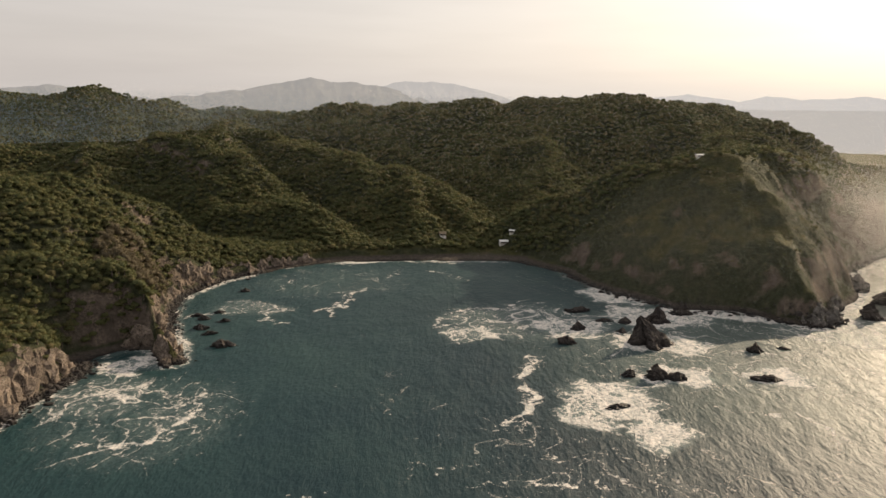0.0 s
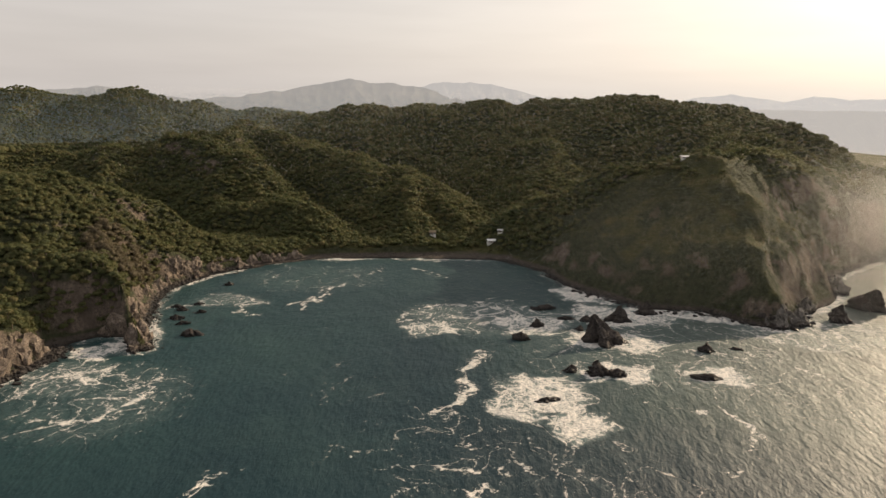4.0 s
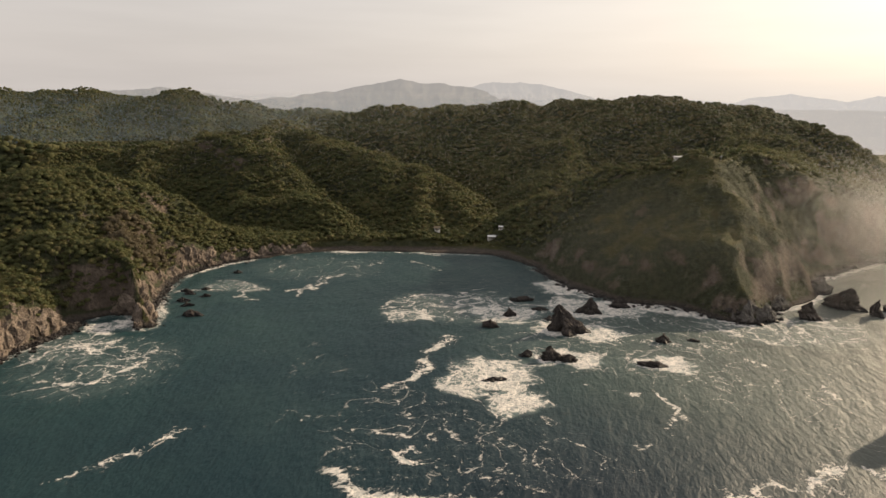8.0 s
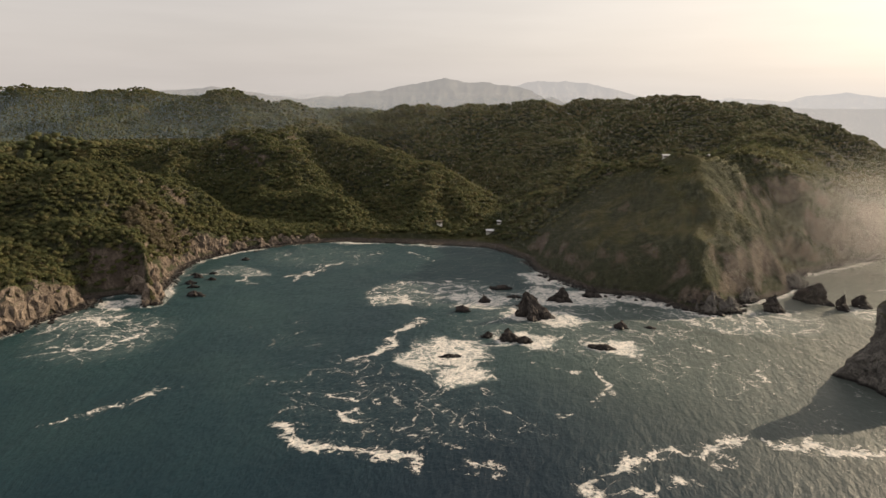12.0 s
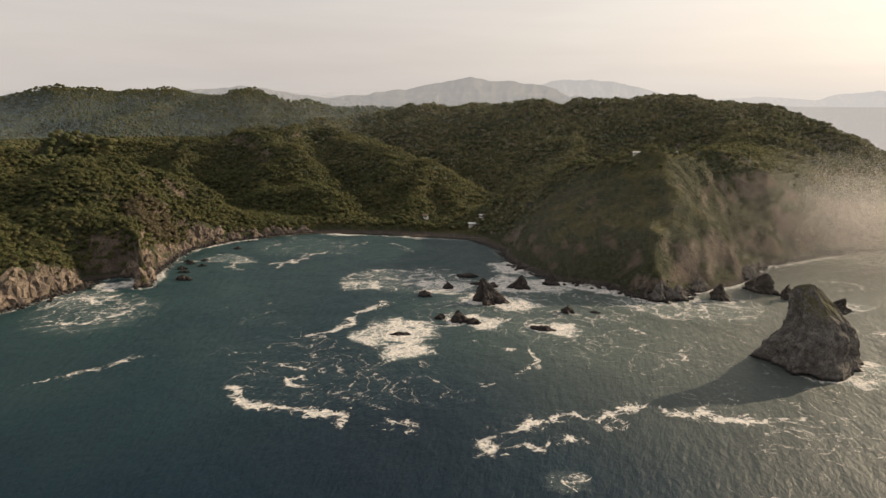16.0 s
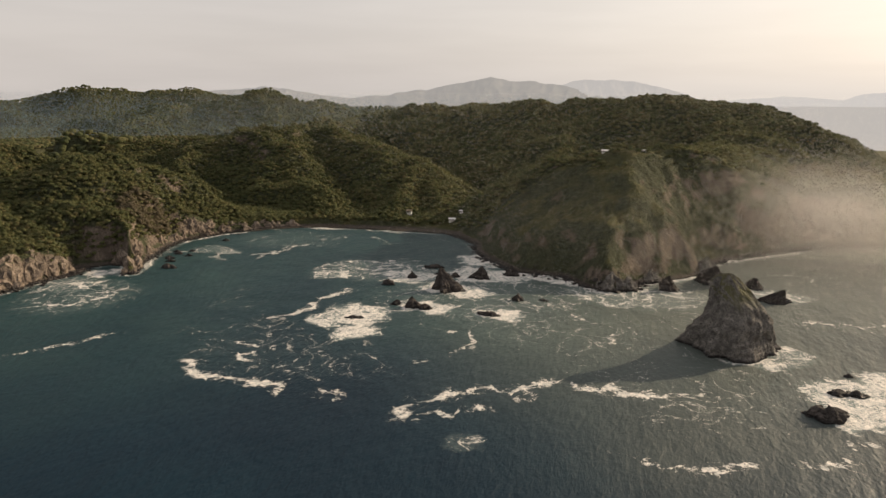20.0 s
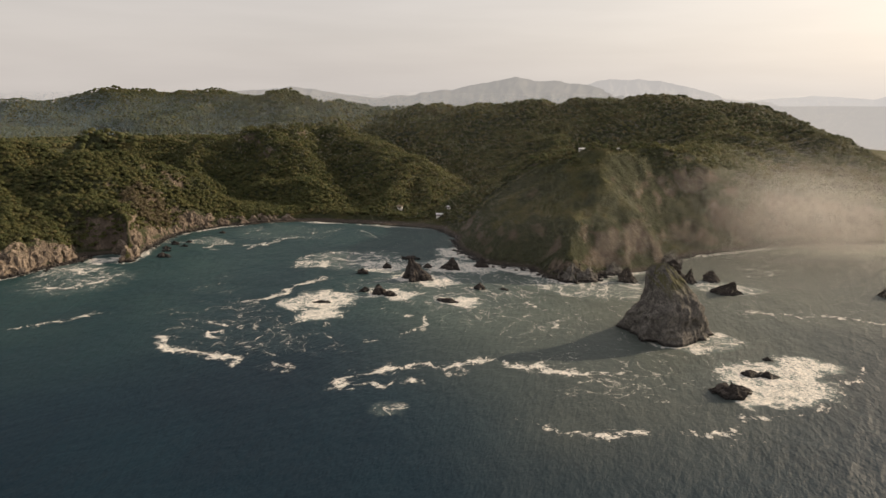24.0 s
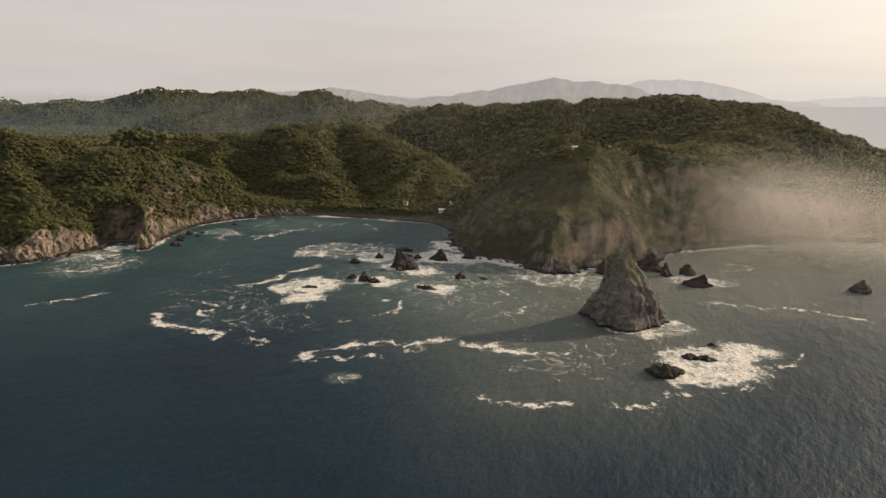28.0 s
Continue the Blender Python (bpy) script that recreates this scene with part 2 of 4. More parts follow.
# ---- the lie of the land ----
# coast: x, y, width of the beach, steepness of the slope behind it
COAST = [(-1300, -300, 4, 1.5), (-420, 60, 4, 1.5), (-235, 130, 4, 1.5), (-172, 178, 4, 2.4), (-154, 200, 4, 2.6),
         (-149, 226, 4, 3.0), (-146, 240, 5, 2.6), (-145, 254, 6, 1.7), (-151, 268, 7, 1.7), (-143, 280, 5, 3.2),
         (-131, 281, 2, 3.4), (-117, 263, 1.5, 4.4), (-111, 266, 2, 3.6), (-122, 290, 3, 2.6), (-132, 309, 4, 2.2),
         (-142, 338, 5, 1.6), (-147, 364, 5, 1.5), (-142, 380, 4, 2.8), (-136, 398, 3, 3.2), (-117, 420, 4, 2.6),
         (-86, 444, 9, 2.0), (-48, 457, 9, 2.4), (-8, 461, 11, 2.2), (28, 463, 16, 0.5), (48, 459, 12, 0.7),
         (64, 444, 8, 1.0), (77, 427, 6, 1.2), (88, 400, 6, 1.2), (107, 375, 5, 1.3), (128, 355, 3, 1.3),
         (158, 352, 3, 1.3), (173, 338, 2, 1.6), (186, 327, 2, 1.8), (198, 329, 2, 2.0), (212, 353, 3, 1.6),
         (230, 370, 2, 1.6), (250, 394, 2, 1.5), (254, 418, 6, 1.2), (271, 441, 7, 1.3), (302, 472, 6, 1.6),
         (328, 496, 6, 1.8), (350, 515, 6, 2.2), (393, 532, 6, 2.2), (425, 545, 6, 2.2), (600, 640, 6, 1.5)]
COAST_FAR = [(900, 800), (1500, 1000), (4500, 1900), (9000, 9000), (-9000, 9000), (-9000, -900)]

# ridges: side slope, roundness of the crest, then x, y, z along the crest
RIDGES = [
    (0.85, 16, [(-700, 260, 84), (-420, 320, 88), (-330, 318, 87), (-230, 338, 84), (-226, 395, 66), (-204, 424, 45), (-160, 438, 16)]),
    (0.95, 9, [(-260, 325, 84), (-190, 306, 50), (-143, 296, 30), (-122, 274, 20)]),
    (0.95, 10, [(-300, 300, 86), (-240, 265, 58), (-185, 245, 38), (-160, 231, 26)]),
    (0.9, 16, [(-275, 318, 80), (-222, 288, 46), (-180, 264, 14)]),
    (0.95, 10, [(-216, 400, 58), (-178, 380, 34), (-158, 372, 14)]),
    (0.85, 12, [(-350, 1215, 78), (-290, 860, 80), (-233, 645, 80), (-184, 588, 62), (-145, 552, 48), (-112, 518, 30), (-90, 492, 14)]),
    (0.75, 14, [(-233, 645, 78), (-330, 650, 72), (-400, 640, 62), (-470, 600, 66)]),
    (0.8, 12, [(-330, 650, 62), (-290, 560, 44), (-250, 510, 30)]),
    (0.72, 14, [(-230, 780, 78), (-150, 720, 71), (-90, 680, 62), (-39, 640, 46), (6, 606, 28), (34, 576, 12)]),
    (0.78, 12, [(-90, 678, 60), (-42, 592, 42), (-16, 502, 14)]),
    (0.72, 10, [(-39, 640, 45), (8, 572, 29), (24, 508, 11)]),
    (0.52, 32, [(-600, 1350, 74), (-350, 1215, 78), (-230, 1050, 93), (-145, 959, 109), (-40, 935, 117), (100, 900, 123), (230, 870, 119), (320, 838, 112)]),
    (0.80, 14, [(320, 838, 112), (356, 800, 100), (382, 765, 86), (402, 722, 66), (414, 690, 50)]),
    (0.6, 18, [(100, 880, 104), (110, 760, 74), (92, 650, 40), (70, 560, 12)]),
    (0.6, 18, [(-20, 915, 102), (20, 800, 68), (30, 700, 36)]),
    (0.5, 20, [(300, 820, 100), (300, 700, 83), (262, 590, 75), (230, 510, 75), (190, 468, 75)]),
    (0.80, 8, [(245, 515, 78), (203, 473, 78), (175, 467, 77), (150, 478, 72), (128, 490, 68), (95, 510, 49), (64, 508, 14)]),
    (0.92, 4, [(196, 470, 77), (194, 455, 68), (199, 432, 60), (197, 390, 36), (195, 338, 8)]),
    (1.10, 3, [(199, 432, 60), (216, 424, 47), (236, 412, 27), (256, 403, 9)]),
    (1.0, 3, [(245, 515, 80), (262, 522, 69), (284, 512, 45), (312, 497, 14)]),
    (1.05, 3, [(236, 508, 76), (258, 496, 57), (276, 480, 30), (286, 466, 8)]),
    (0.75, 12, [(272, 535, 66), (305, 545, 55), (345, 560, 51), (388, 582, 50), (440, 612, 48), (700, 740, 46)]),
    (0.30, 60, [(440, 790, 40), (520, 800, 38), (800, 900, 38), (1200, 1100, 30)]),
    (0.36, 18, [(-1150, 1330, 66), (-960, 1440, 88), (-850, 1470, 102), (-770, 1500, 127), (-690, 1530, 106), (-580, 1600, 88), (-450, 1720, 76), (-300, 1900, 62)]),
    (0.40, 25, [(-960, 1440, 88), (-900, 1250, 70), (-760, 1080, 52)]),
    (0.40, 25, [(-690, 1530, 104), (-640, 1330, 78), (-560, 1150, 62)]),
    (0.46, 30, [(-2300, 1300, 84), (-1900, 1450, 94), (-1750, 1520, 104), (-1560, 1700, 130), (-1460, 1840, 120), (-1328, 1952, 128), (-1200, 2080, 106), (-1050, 2200, 82), (-600, 2500, 60)]),
]


def coast_fields(x, y):
    """Signed distance to the coast (positive inland) and the beach's width and the steepness there."""
    best = np.full(x.shape, 1e9)
    wide, steep = np.zeros(x.shape), np.ones(x.shape)
    loop = [(c[0], c[1]) for c in COAST] + COAST_FAR
    inside = np.zeros(x.shape, bool)
    for i, (ax, ay) in enumerate(loop):
        bx, by = loop[(i + 1) % len(loop)]
        cross = ((ay > y) != (by > y)) & (x < (bx - ax) * (y - ay) / (by - ay + 1e-12) + ax)
        inside ^= cross
        d, t = seg_dist(x, y, ax, ay, bx, by)
        if i + 1 < len(COAST):
            w = COAST[i][2] + (COAST[i + 1][2] - COAST[i][2]) * t
            s = COAST[i][3] + (COAST[i + 1][3] - COAST[i][3]) * t
        elif i < len(COAST) + 2:
            w, s = 6.0, 1.2
        else:
            continue
        near = d < best
        best = np.where(near, d, best)
        wide, steep = np.where(near, w, wide), np.where(near, s, steep)
    return np.where(inside, best, -best), wide, steep


def land_height(x, y):
    """Height of the bare ground."""
    sway = 5 + 9 * ramp01(y, 490, 560) * ramp01(x, 80, 20)
    wx = x + sway * fbm(x, y, 46, 3, 5)
    wy = y + sway * fbm(x, y, 46, 3, 6)
    d, wide, steep = coast_fields(x + 2.0 * fbm(x, y, 14, 3, 1), y + 2.0 * fbm(x, y, 14, 3, 2))
    total = np.full(x.shape, math.exp(6 / 2.6))
    for slope, r, line in RIDGES:
        best = np.full(x.shape, -400.0)
        for (ax, ay, az), (bx, by, bz) in zip(line, line[1:]):
            dist, t = seg_dist(wx, wy, ax, ay, bx, by)
            best = np.maximum(best, az + (bz - az) * t - slope * (np.sqrt(dist * dist + r * r) - r))
        total += np.exp(np.clip(best, -100, 200) / 2.6)
    h = 2.6 * np.log(total) - 0.6
    far = ramp01(np.hypot(x, y), 500, 1500)
    gully = np.abs(fbm(x, y, 80, 4, 11)) * (1 - 0.65 * ramp01(x, 60, 110) * ramp01(y, 640, 560))
    h = h - (1 - far) * 21 * ramp01(h, 8, 50) * gully - far * 46 * np.abs(fbm(x, y, 260, 4, 12)) + 2.0 * fbm(x, y, 25, 3, 13)
    round_it = np.arctan2(y - 470, x - 200)
    off = np.hypot(x - 200, y - 470)
    ribs = np.abs(fbm(round_it * 40, off * 0.12, 7, 3, 15))
    ribs = 1.5 * ribs + 0.7 * np.abs(fbm(round_it * 40, off * 0.1, 2.8, 3, 16))
    h = h - 5.0 * (ribs - 0.45) * ramp01(off, 18, 60) * ramp01(off, 170, 130) * ramp01(y, 560, 500) * ramp01(x, 70, 110)
    crag = fbm(x, y, 9, 4, 21) * 2.0 + fbm(x + 0.6 * y, y, 22, 3, 22) * 3.0
    over = np.maximum(d - wide, 0)
    cap = 0.13 * np.minimum(np.maximum(d, 0), wide) + over * (steep + 0.0) + crag * ramp01(over, 1, 9)
    hill = np.maximum(h, np.clip(0.05 * d, 1.2, 9.0) + 0.8 * fbm(x, y, 60, 2, 14))
    land = -2.0 * np.log(np.exp(-np.clip(cap, 0, 300) / 2.0) + np.exp(-np.clip(hill, 0, 300) / 2.0) + 1e-60)
    land = np.maximum(land, 0.13 * np.minimum(np.maximum(d, 0), wide))
    land = land + 0.5 * np.abs(fbm(x, y, 4, 2, 31)) * ramp01(d, 0, 4)
    return np.where(d > 0, land, np.maximum(d * 0.5, -14.0)), d


def axis(lo, hi, step, far_lo, far_hi, grow=1.09):
    """Grid lines: even between lo and hi, wider and wider out to the far ends."""
    mid = list(np.arange(lo, hi + step / 2, step))
    s, v, left = step, mid[0], []
    while v > far_lo:
        s *= grow
        v -= s
        left.append(v)
    s, v, right = step, mid[-1], []
    while v < far_hi:
        s *= grow
        v += s
        right.append(v)
    return np.array(left[::-1] + mid + right)


def sheet(name, gx, gy, z, material):
    nx, ny = len(gx), len(gy)
    X, Y = np.meshgrid(gx, gy)
    co = np.stack([X, Y, z], -1).reshape(-1, 3).astype(np.float32)
    i = np.arange((nx - 1) * (ny - 1))
    r, c = i // (nx - 1), i % (nx - 1)
    a = r * nx + c
    return raw_mesh(name, co, np.stack([a, a + 1, a + nx + 1, a + nx], -1), material)


def raw_mesh(name, co, faces, material, smooth=True):
    me = bpy.data.meshes.new(name)
    n = faces.shape[1]
    me.vertices.add(len(co))
    me.vertices.foreach_set("co", np.ascontiguousarray(co, dtype=np.float32).ravel())
    me.loops.add(faces.size)
    me.loops.foreach_set("vertex_index", faces.astype(np.int32).ravel())
    me.polygons.add(len(faces))
    me.polygons.foreach_set("loop_start", np.arange(0, faces.size, n, dtype=np.int32))
    me.polygons.foreach_set("use_smooth", np.full(len(faces), smooth))
    me.update(calc_edges=True)
    me.materials.append(material)
    return me


def part(name, me, parent, label=""):
    ob = new(name, me)
    ob.parent = parent
    return tagged(ob, label)


# ground: one sheet to the horizon
GX = axis(-300, 480, 2.5, -4300, 4300, 1.032)
GY = axis(175, 620, 2.5, -900, 4400, 1.028)
X, Y = np.meshgrid(GX, GY)
Z, D = land_height(X, Y)
tagged(new("ground", sheet("ground", GX, GY, Z, GROUND)), "steep brown cliffs and scrub-covered hills round a bay", "ground", kind="structure")



def ground_at(x, y):
    """Height of the built ground, read off its grid."""
    i = np.clip(np.searchsorted(GX, x) - 1, 0, len(GX) - 2)
    j = np.clip(np.searchsorted(GY, y) - 1, 0, len(GY) - 2)
    u = np.clip((x - GX[i]) / (GX[i + 1] - GX[i]), 0, 1)
    v = np.clip((y - GY[j]) / (GY[j + 1] - GY[j]), 0, 1)
    return (Z[j, i] * (1 - u) + Z[j, i + 1] * u) * (1 - v) + (Z[j + 1, i] * (1 - u) + Z[j + 1, i + 1] * u) * v


# water
FOAM_SPOTS = [(64, 238, 26, 25, 0.74), (75, 212, 17, 18, 0.76), (52, 226, 14, 22, 0.72), (94, 258, 22, 11, 0.8), (100, 300, 34, 18, 0.75), (112, 340, 38, 26, 0.73),
              (98, 390, 22, 40, 0.76), (130, 350, 34, 18, 0.75), (62, 320, 28, 20, 0.68), (137, 262, 20, 10, 0.78), (164, 342, 32, 12, 0.82),
              (303, 202, 30, 31, 0.76), (288, 180, 16, 10, 0.8), (314, 226, 20, 16, 0.72), (270, 245, 28, 18, 0.5), (-105, 345, 30, 20, 0.45),
              (-128, 232, 26, 30, 0.50), (-135, 262, 16, 16, 0.72), (-100, 215, 18, 18, 0.45), (10, 310, 20, 16, 0.55), (285, 350, 34, 20, 0.55),
              (40, 330, 64, 44, 0.46), (120, 290, 95, 75, 0.37), (170, 250, 80, 65, 0.32), (-105, 215, 52, 56, 0.38), (240, 210, 110, 65, 0.30),
              (158, 120, 12, 8, 0.40), (264, 232, 24, 8, 0.62), (282, 250, 10, 14, 0.6), (50, 170, 64, 42, 0.28), (205, 325, 65, 42, 0.50), (-70, 400, 74, 56, 0.33), (330, 330, 120, 90, 0.28)]
FOAM_LINES = [
    (2.2, 0.85, [(39, 284), (36, 268), (31, 252), (34, 236), (24, 217), (29, 205), (38, 194), (45, 176), (35, 166), (56, 164), (70, 156)]),
    (1.6, 0.7, [(-5, 322), (3, 343), (30, 355), (49, 369)]), (1.8, 0.65, [(-5, 322), (8, 312), (17, 300)]),
    (2.8, 0.85, [(21, 149), (38, 141), (60, 139), (78, 138), (97, 138)]),
    (3.6, 0.95, [(132, 133), (128, 138), (136, 147), (142, 159), (156, 167), (166, 163), (170, 172), (185, 180), (190, 175), (200, 181), (208, 175), (218, 183)]),
    (3.0, 0.8, [(134, 136), (146, 139), (156, 145)]), (1.6, 0.7, [(218, 183), (232, 190), (246, 186)]),
    (2.0, 0.75, [(8, 190), (24, 184), (40, 178), (58, 170)]), (2.0, 0.7, [(61, 194), (50, 182), (76, 172)]),
    (2.2, 0.8, [(209, 129), (222, 125), (235, 129), (252, 135), (262, 141), (273, 141), (282, 152), (290, 161), (313, 177), (318, 199), (313, 207), (334, 215), (337, 230)]),
    (2.0, 0.8, [(175, 273), (182, 266), (191, 258), (196, 245), (199, 235)]), (1.8, 0.7, [(118, 180), (128, 198), (133, 209)]),
    (2.0, 0.65, [(-75, 125), (-63, 130), (-53, 140), (-44, 152), (-40, 168)]), (0.9, 0.5, [(-40, 168), (-20, 180), (8, 190)]),
    (1.6, 0.55, [(-43, 246), (-30, 232), (-25, 225)]), (2.0, 0.75, [(-68, 337), (-57, 347), (-52, 370), (-42, 400), (-28, 430)]),
    (1.4, 0.7, [(-14, 436), (0, 424), (12, 409)]), (1.6, 0.7, [(-62, 328), (-60, 350), (-57, 372)]),
    (2.0, 0.75, [(293, 303), (309, 298), (324, 301), (339, 312), (361, 305), (382, 302)]), (1.8, 0.8, [(296, 405), (315, 410), (320, 395), (300, 389)]),
    (3.0, 0.7, [(-88, 226), (-91, 219), (-99, 204), (-106, 196), (-119, 192)]), (2.2, 0.65, [(-119, 176), (-108, 199), (-120, 215)]),
    (2.2, 0.75, [(-130, 329), (-116, 334), (-102, 345), (-80, 341)]), (1.8, 0.65, [(-104, 345), (-92, 322), (-80, 318)]),
    (1.2, 0.85, [(-104, 432), (-86, 440), (-48, 453), (-8, 457), (26, 459)]), (1.0, 0.75, [(-20, 452), (4, 450), (20, 455)]),
    (1.8, 0.7, [(101, 233), (114, 223), (126, 235), (138, 206)]), (1.3, 0.85, [(256, 416), (271, 437), (302, 468), (350, 511), (392, 528), (424, 541)]),
]


def foam_at(x, y, d):
    wx = x + 4 * fbm(x, y, 16, 4, 41) + 2.5 * fbm(x, y, 6, 2, 43)
    wy = y + 4 * fbm(x, y, 16, 4, 42) + 2.5 * fbm(x, y, 6, 2, 44)
    f = 0.85 * ramp01(-d, 11, 1) * (0.55 + 0.5 * fbm(x, y, 30, 2, 45))
    for sx, sy, rx, ry, a in FOAM_SPOTS:
        q = np.hypot((wx - sx) / rx, (wy - sy) / ry)
        f = np.maximum(f, a * ramp01(q, 1.15, 0.45))
    veil = f.copy()
    clump = np.clip(0.95 + 0.6 * fbm(x, y, 17, 3, 49), 0.45, 1.15)
    for w, a, line in FOAM_LINES:
        for (ax, ay), (bx, by) in zip(line, line[1:]):
            q = seg_dist(wx, wy, ax, ay, bx, by)[0]
            f = np.maximum(f, np.maximum(0.84 * a * clump * ramp01(q, w * 1.05, w * 0.1), 0.53 * a * clump * ramp01(q, w * 4.0, w * 0.3)))
    f = np.maximum(f, 0.34 * ramp01(fbm(x, y, 60, 4, 47), 0.0, 0.6) * ramp01(np.hypot(x - 130, (y - 250) * 1.2), 330, 120))
    return np.clip(f, 0, 1), np.clip(veil, 0, 1)


WX = axis(-190, 420, 1.5, -4300, 4300, 1.10)
WY = axis(100, 485, 1.5, -900, 4400, 1.10)
X2, Y2 = np.meshgrid(WX, WY)
D2 = coast_fields(X2, Y2)[0]
swell = 0.25 * fbm(X2, Y2, 26, 3, 51) * ramp01(np.hypot(X2 - 130, Y2 - 280), 900, 300)
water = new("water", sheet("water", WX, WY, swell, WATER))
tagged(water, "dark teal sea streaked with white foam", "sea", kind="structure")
fo, veil = foam_at(X2, Y2, D2)
at = water.data.attributes.new("foam", "FLOAT", "POINT")
at.data.foreach_set("value", fo.astype(np.float32).ravel())
at = water.data.attributes.new("veil", "FLOAT", "POINT")
at.data.foreach_set("value", veil.astype(np.float32).ravel())
at = water.data.attributes.new("shoal", "FLOAT", "POINT")
sh = ramp01(-D2 + 40 * fbm(X2, Y2, 120, 3, 53), 260, 40)
at.data.foreach_set("value", sh.astype(np.float32).ravel())


# ---- forest ----
def ico(level):
    bm = bmesh.new()
    bmesh.ops.create_icosphere(bm, subdivisions=level, radius=1.0)
    co = np.array([v.co[:] for v in bm.verts])
    fa = np.array([[v.index for v in f.verts] for f in bm.faces])
    bm.free()
    return co, fa


rng = np.random.default_rng(7)


def crown_shape(level, tufts, seed):
    """A lumpy crown one metre in radius, open below, with loose sprays of leaves on it."""
    r = np.random.default_rng(seed)
    co, fa = ico(level)
    fa = fa[co[fa][:, :, 2].mean(1) > -0.2]
    lumps = r.normal(size=(7, 3))
    lumps /= np.linalg.norm(lumps, axis=1)[:, None]
    swell_ = (np.clip(co @ lumps.T - 0.55, 0, 1) / 0.45).max(1)
    co = co * (0.74 + 0.34 * swell_ + r.uniform(-0.11, 0.11, len(co)))[:, None]
    co[:, 2] *= 0.66
    sp_c, sp_f = [], []
    for i in range(tufts):
        n = r.normal(size=3)
        n[2] = abs(n[2]) * 0.9 - 0.15
        n /= np.linalg.norm(n)
        base = n * r.uniform(0.78, 1.02) * (1, 1, 0.66)
        u = r.normal(size=3) * r.uniform(0.18, 0.36)
        v = r.normal(size=3) * r.uniform(0.18, 0.36)
        k = len(co) + 3 * i
        sp_c += [base, base + u + n * 0.1, base + v + n * 0.05]
        sp_f.append([k, k + 1, k + 2])
    if tufts:
        co, fa = np.vstack([co, sp_c]), np.vstack([fa, sp_f])
    used = np.unique(fa)
    remap = np.zeros(len(co), int)
    remap[used] = np.arange(len(used))
    return co[used], remap[fa]


def forest(name, pts, radius, shapes, material):
    """Many crowns joined in one mesh. pts: x, y, z of the crowns' middles."""
    cos, fas, off = [], [], 0
    kind = rng.integers(0, len(shapes), len(pts))
    for s, (co, fa) in enumerate(shapes):
        sel = np.where(kind == s)[0]
        if not len(sel):
            continue
        a = rng.uniform(0, 2 * math.pi, len(sel))
        c, sn = np.cos(a)[:, None], np.sin(a)[:, None]
        rr = radius[sel][:, None]
        x = (co[:, 0] * c - co[:, 1] * sn) * rr + pts[sel, 0:1]
        y = (co[:, 0] * sn + co[:, 1] * c) * rr + pts[sel, 1:2]
        z = co[:, 2] * rr * rng.uniform(0.8, 1.25, (len(sel), 1)) + pts[sel, 2:3]
        cos.append(np.stack([x, y, z], -1).reshape(-1, 3))
        fas.append((fa[None] + (np.arange(len(sel)) * len(co))[:, None, None] + off).reshape(-1, 3))
        off += len(sel) * len(co)
    return new(name, raw_mesh(name, np.vstack(cos), np.vstack(fas), material))


def scatter(x0, x1, y0, y1, gap):
    """Places on a shaken grid with their ground height, slope and distance from the coast."""
    gx, gy = np.meshgrid(np.arange(x0, x1, gap), np.arange(y0, y1, gap))
    x = (gx + rng.uniform(-0.85, 0.85, gx.shape) * gap).ravel()
    y = (gy + rng.uniform(-0.85, 0.85, gx.shape) * gap).ravel()
    h, d = land_height(x, y)
    e = 6.0
    sl = np.hypot(land_height(x + e, y)[0] - h, land_height(x, y + e)[0] - h) / e
    return x, y, h, sl, d


def headland(x, y):
    """1 on the bare seaward slopes of the eastern headland."""
    return ramp01(x + 0.25 * (y - 400), 50, 90) * ramp01(y - 0.25 * (x - 200), 500, 455)


# where the trees stand back from the houses
CLEARINGS = [(42, 489, 6), (49, 497, 3), (174, 471, 4.0), (203, 477, 3.2), (-3, 500, 5)]


def plant(name, x0, x1, y0, y1, gap, rad, shapes, label, limit=0.6, inland=8.0):
    x, y, h, sl, d = scatter(x0, x1, y0, y1, gap)
    bare = headland(x, y) * np.maximum(ramp01(h, 70, 58), ramp01(sl, 0.35, 0.6))
    bare = np.maximum(bare, ramp01(x, 250, 265) * ramp01(y - 0.5 * (x - 260), 545, 528) * ramp01(sl, 0.45, 0.8))
    ok = (d > 5) & (h > 3.5) & ((sl < limit) | (d > inland + 8 * np.clip(fbm(x, y, 38, 3, 62), 0, 1))) & (rng.uniform(size=len(x)) > bare * 0.68)
    ok |= (x < -134) & (x > -175) & (y > 238) & (y < 292) & (d > 3) & (h > 5)
    for hx, hy, clear in CLEARINGS:
        ok &= np.hypot(x - hx, (y - hy) * 0.7 + 2.5) > clear
    x, y, h, bare = x[ok], y[ok], h[ok], bare[ok]
    r = rad * rng.uniform(0.55, 1.3, len(x)) * (1 - 0.68 * bare)
    ob = forest(name, np.stack([x, y, h + 0.6 * r + rng.uniform(0, 0.45, len(x)) * r], -1), r, shapes, LEAF)
    return tagged(ob, label, "forest", kind="stuff")


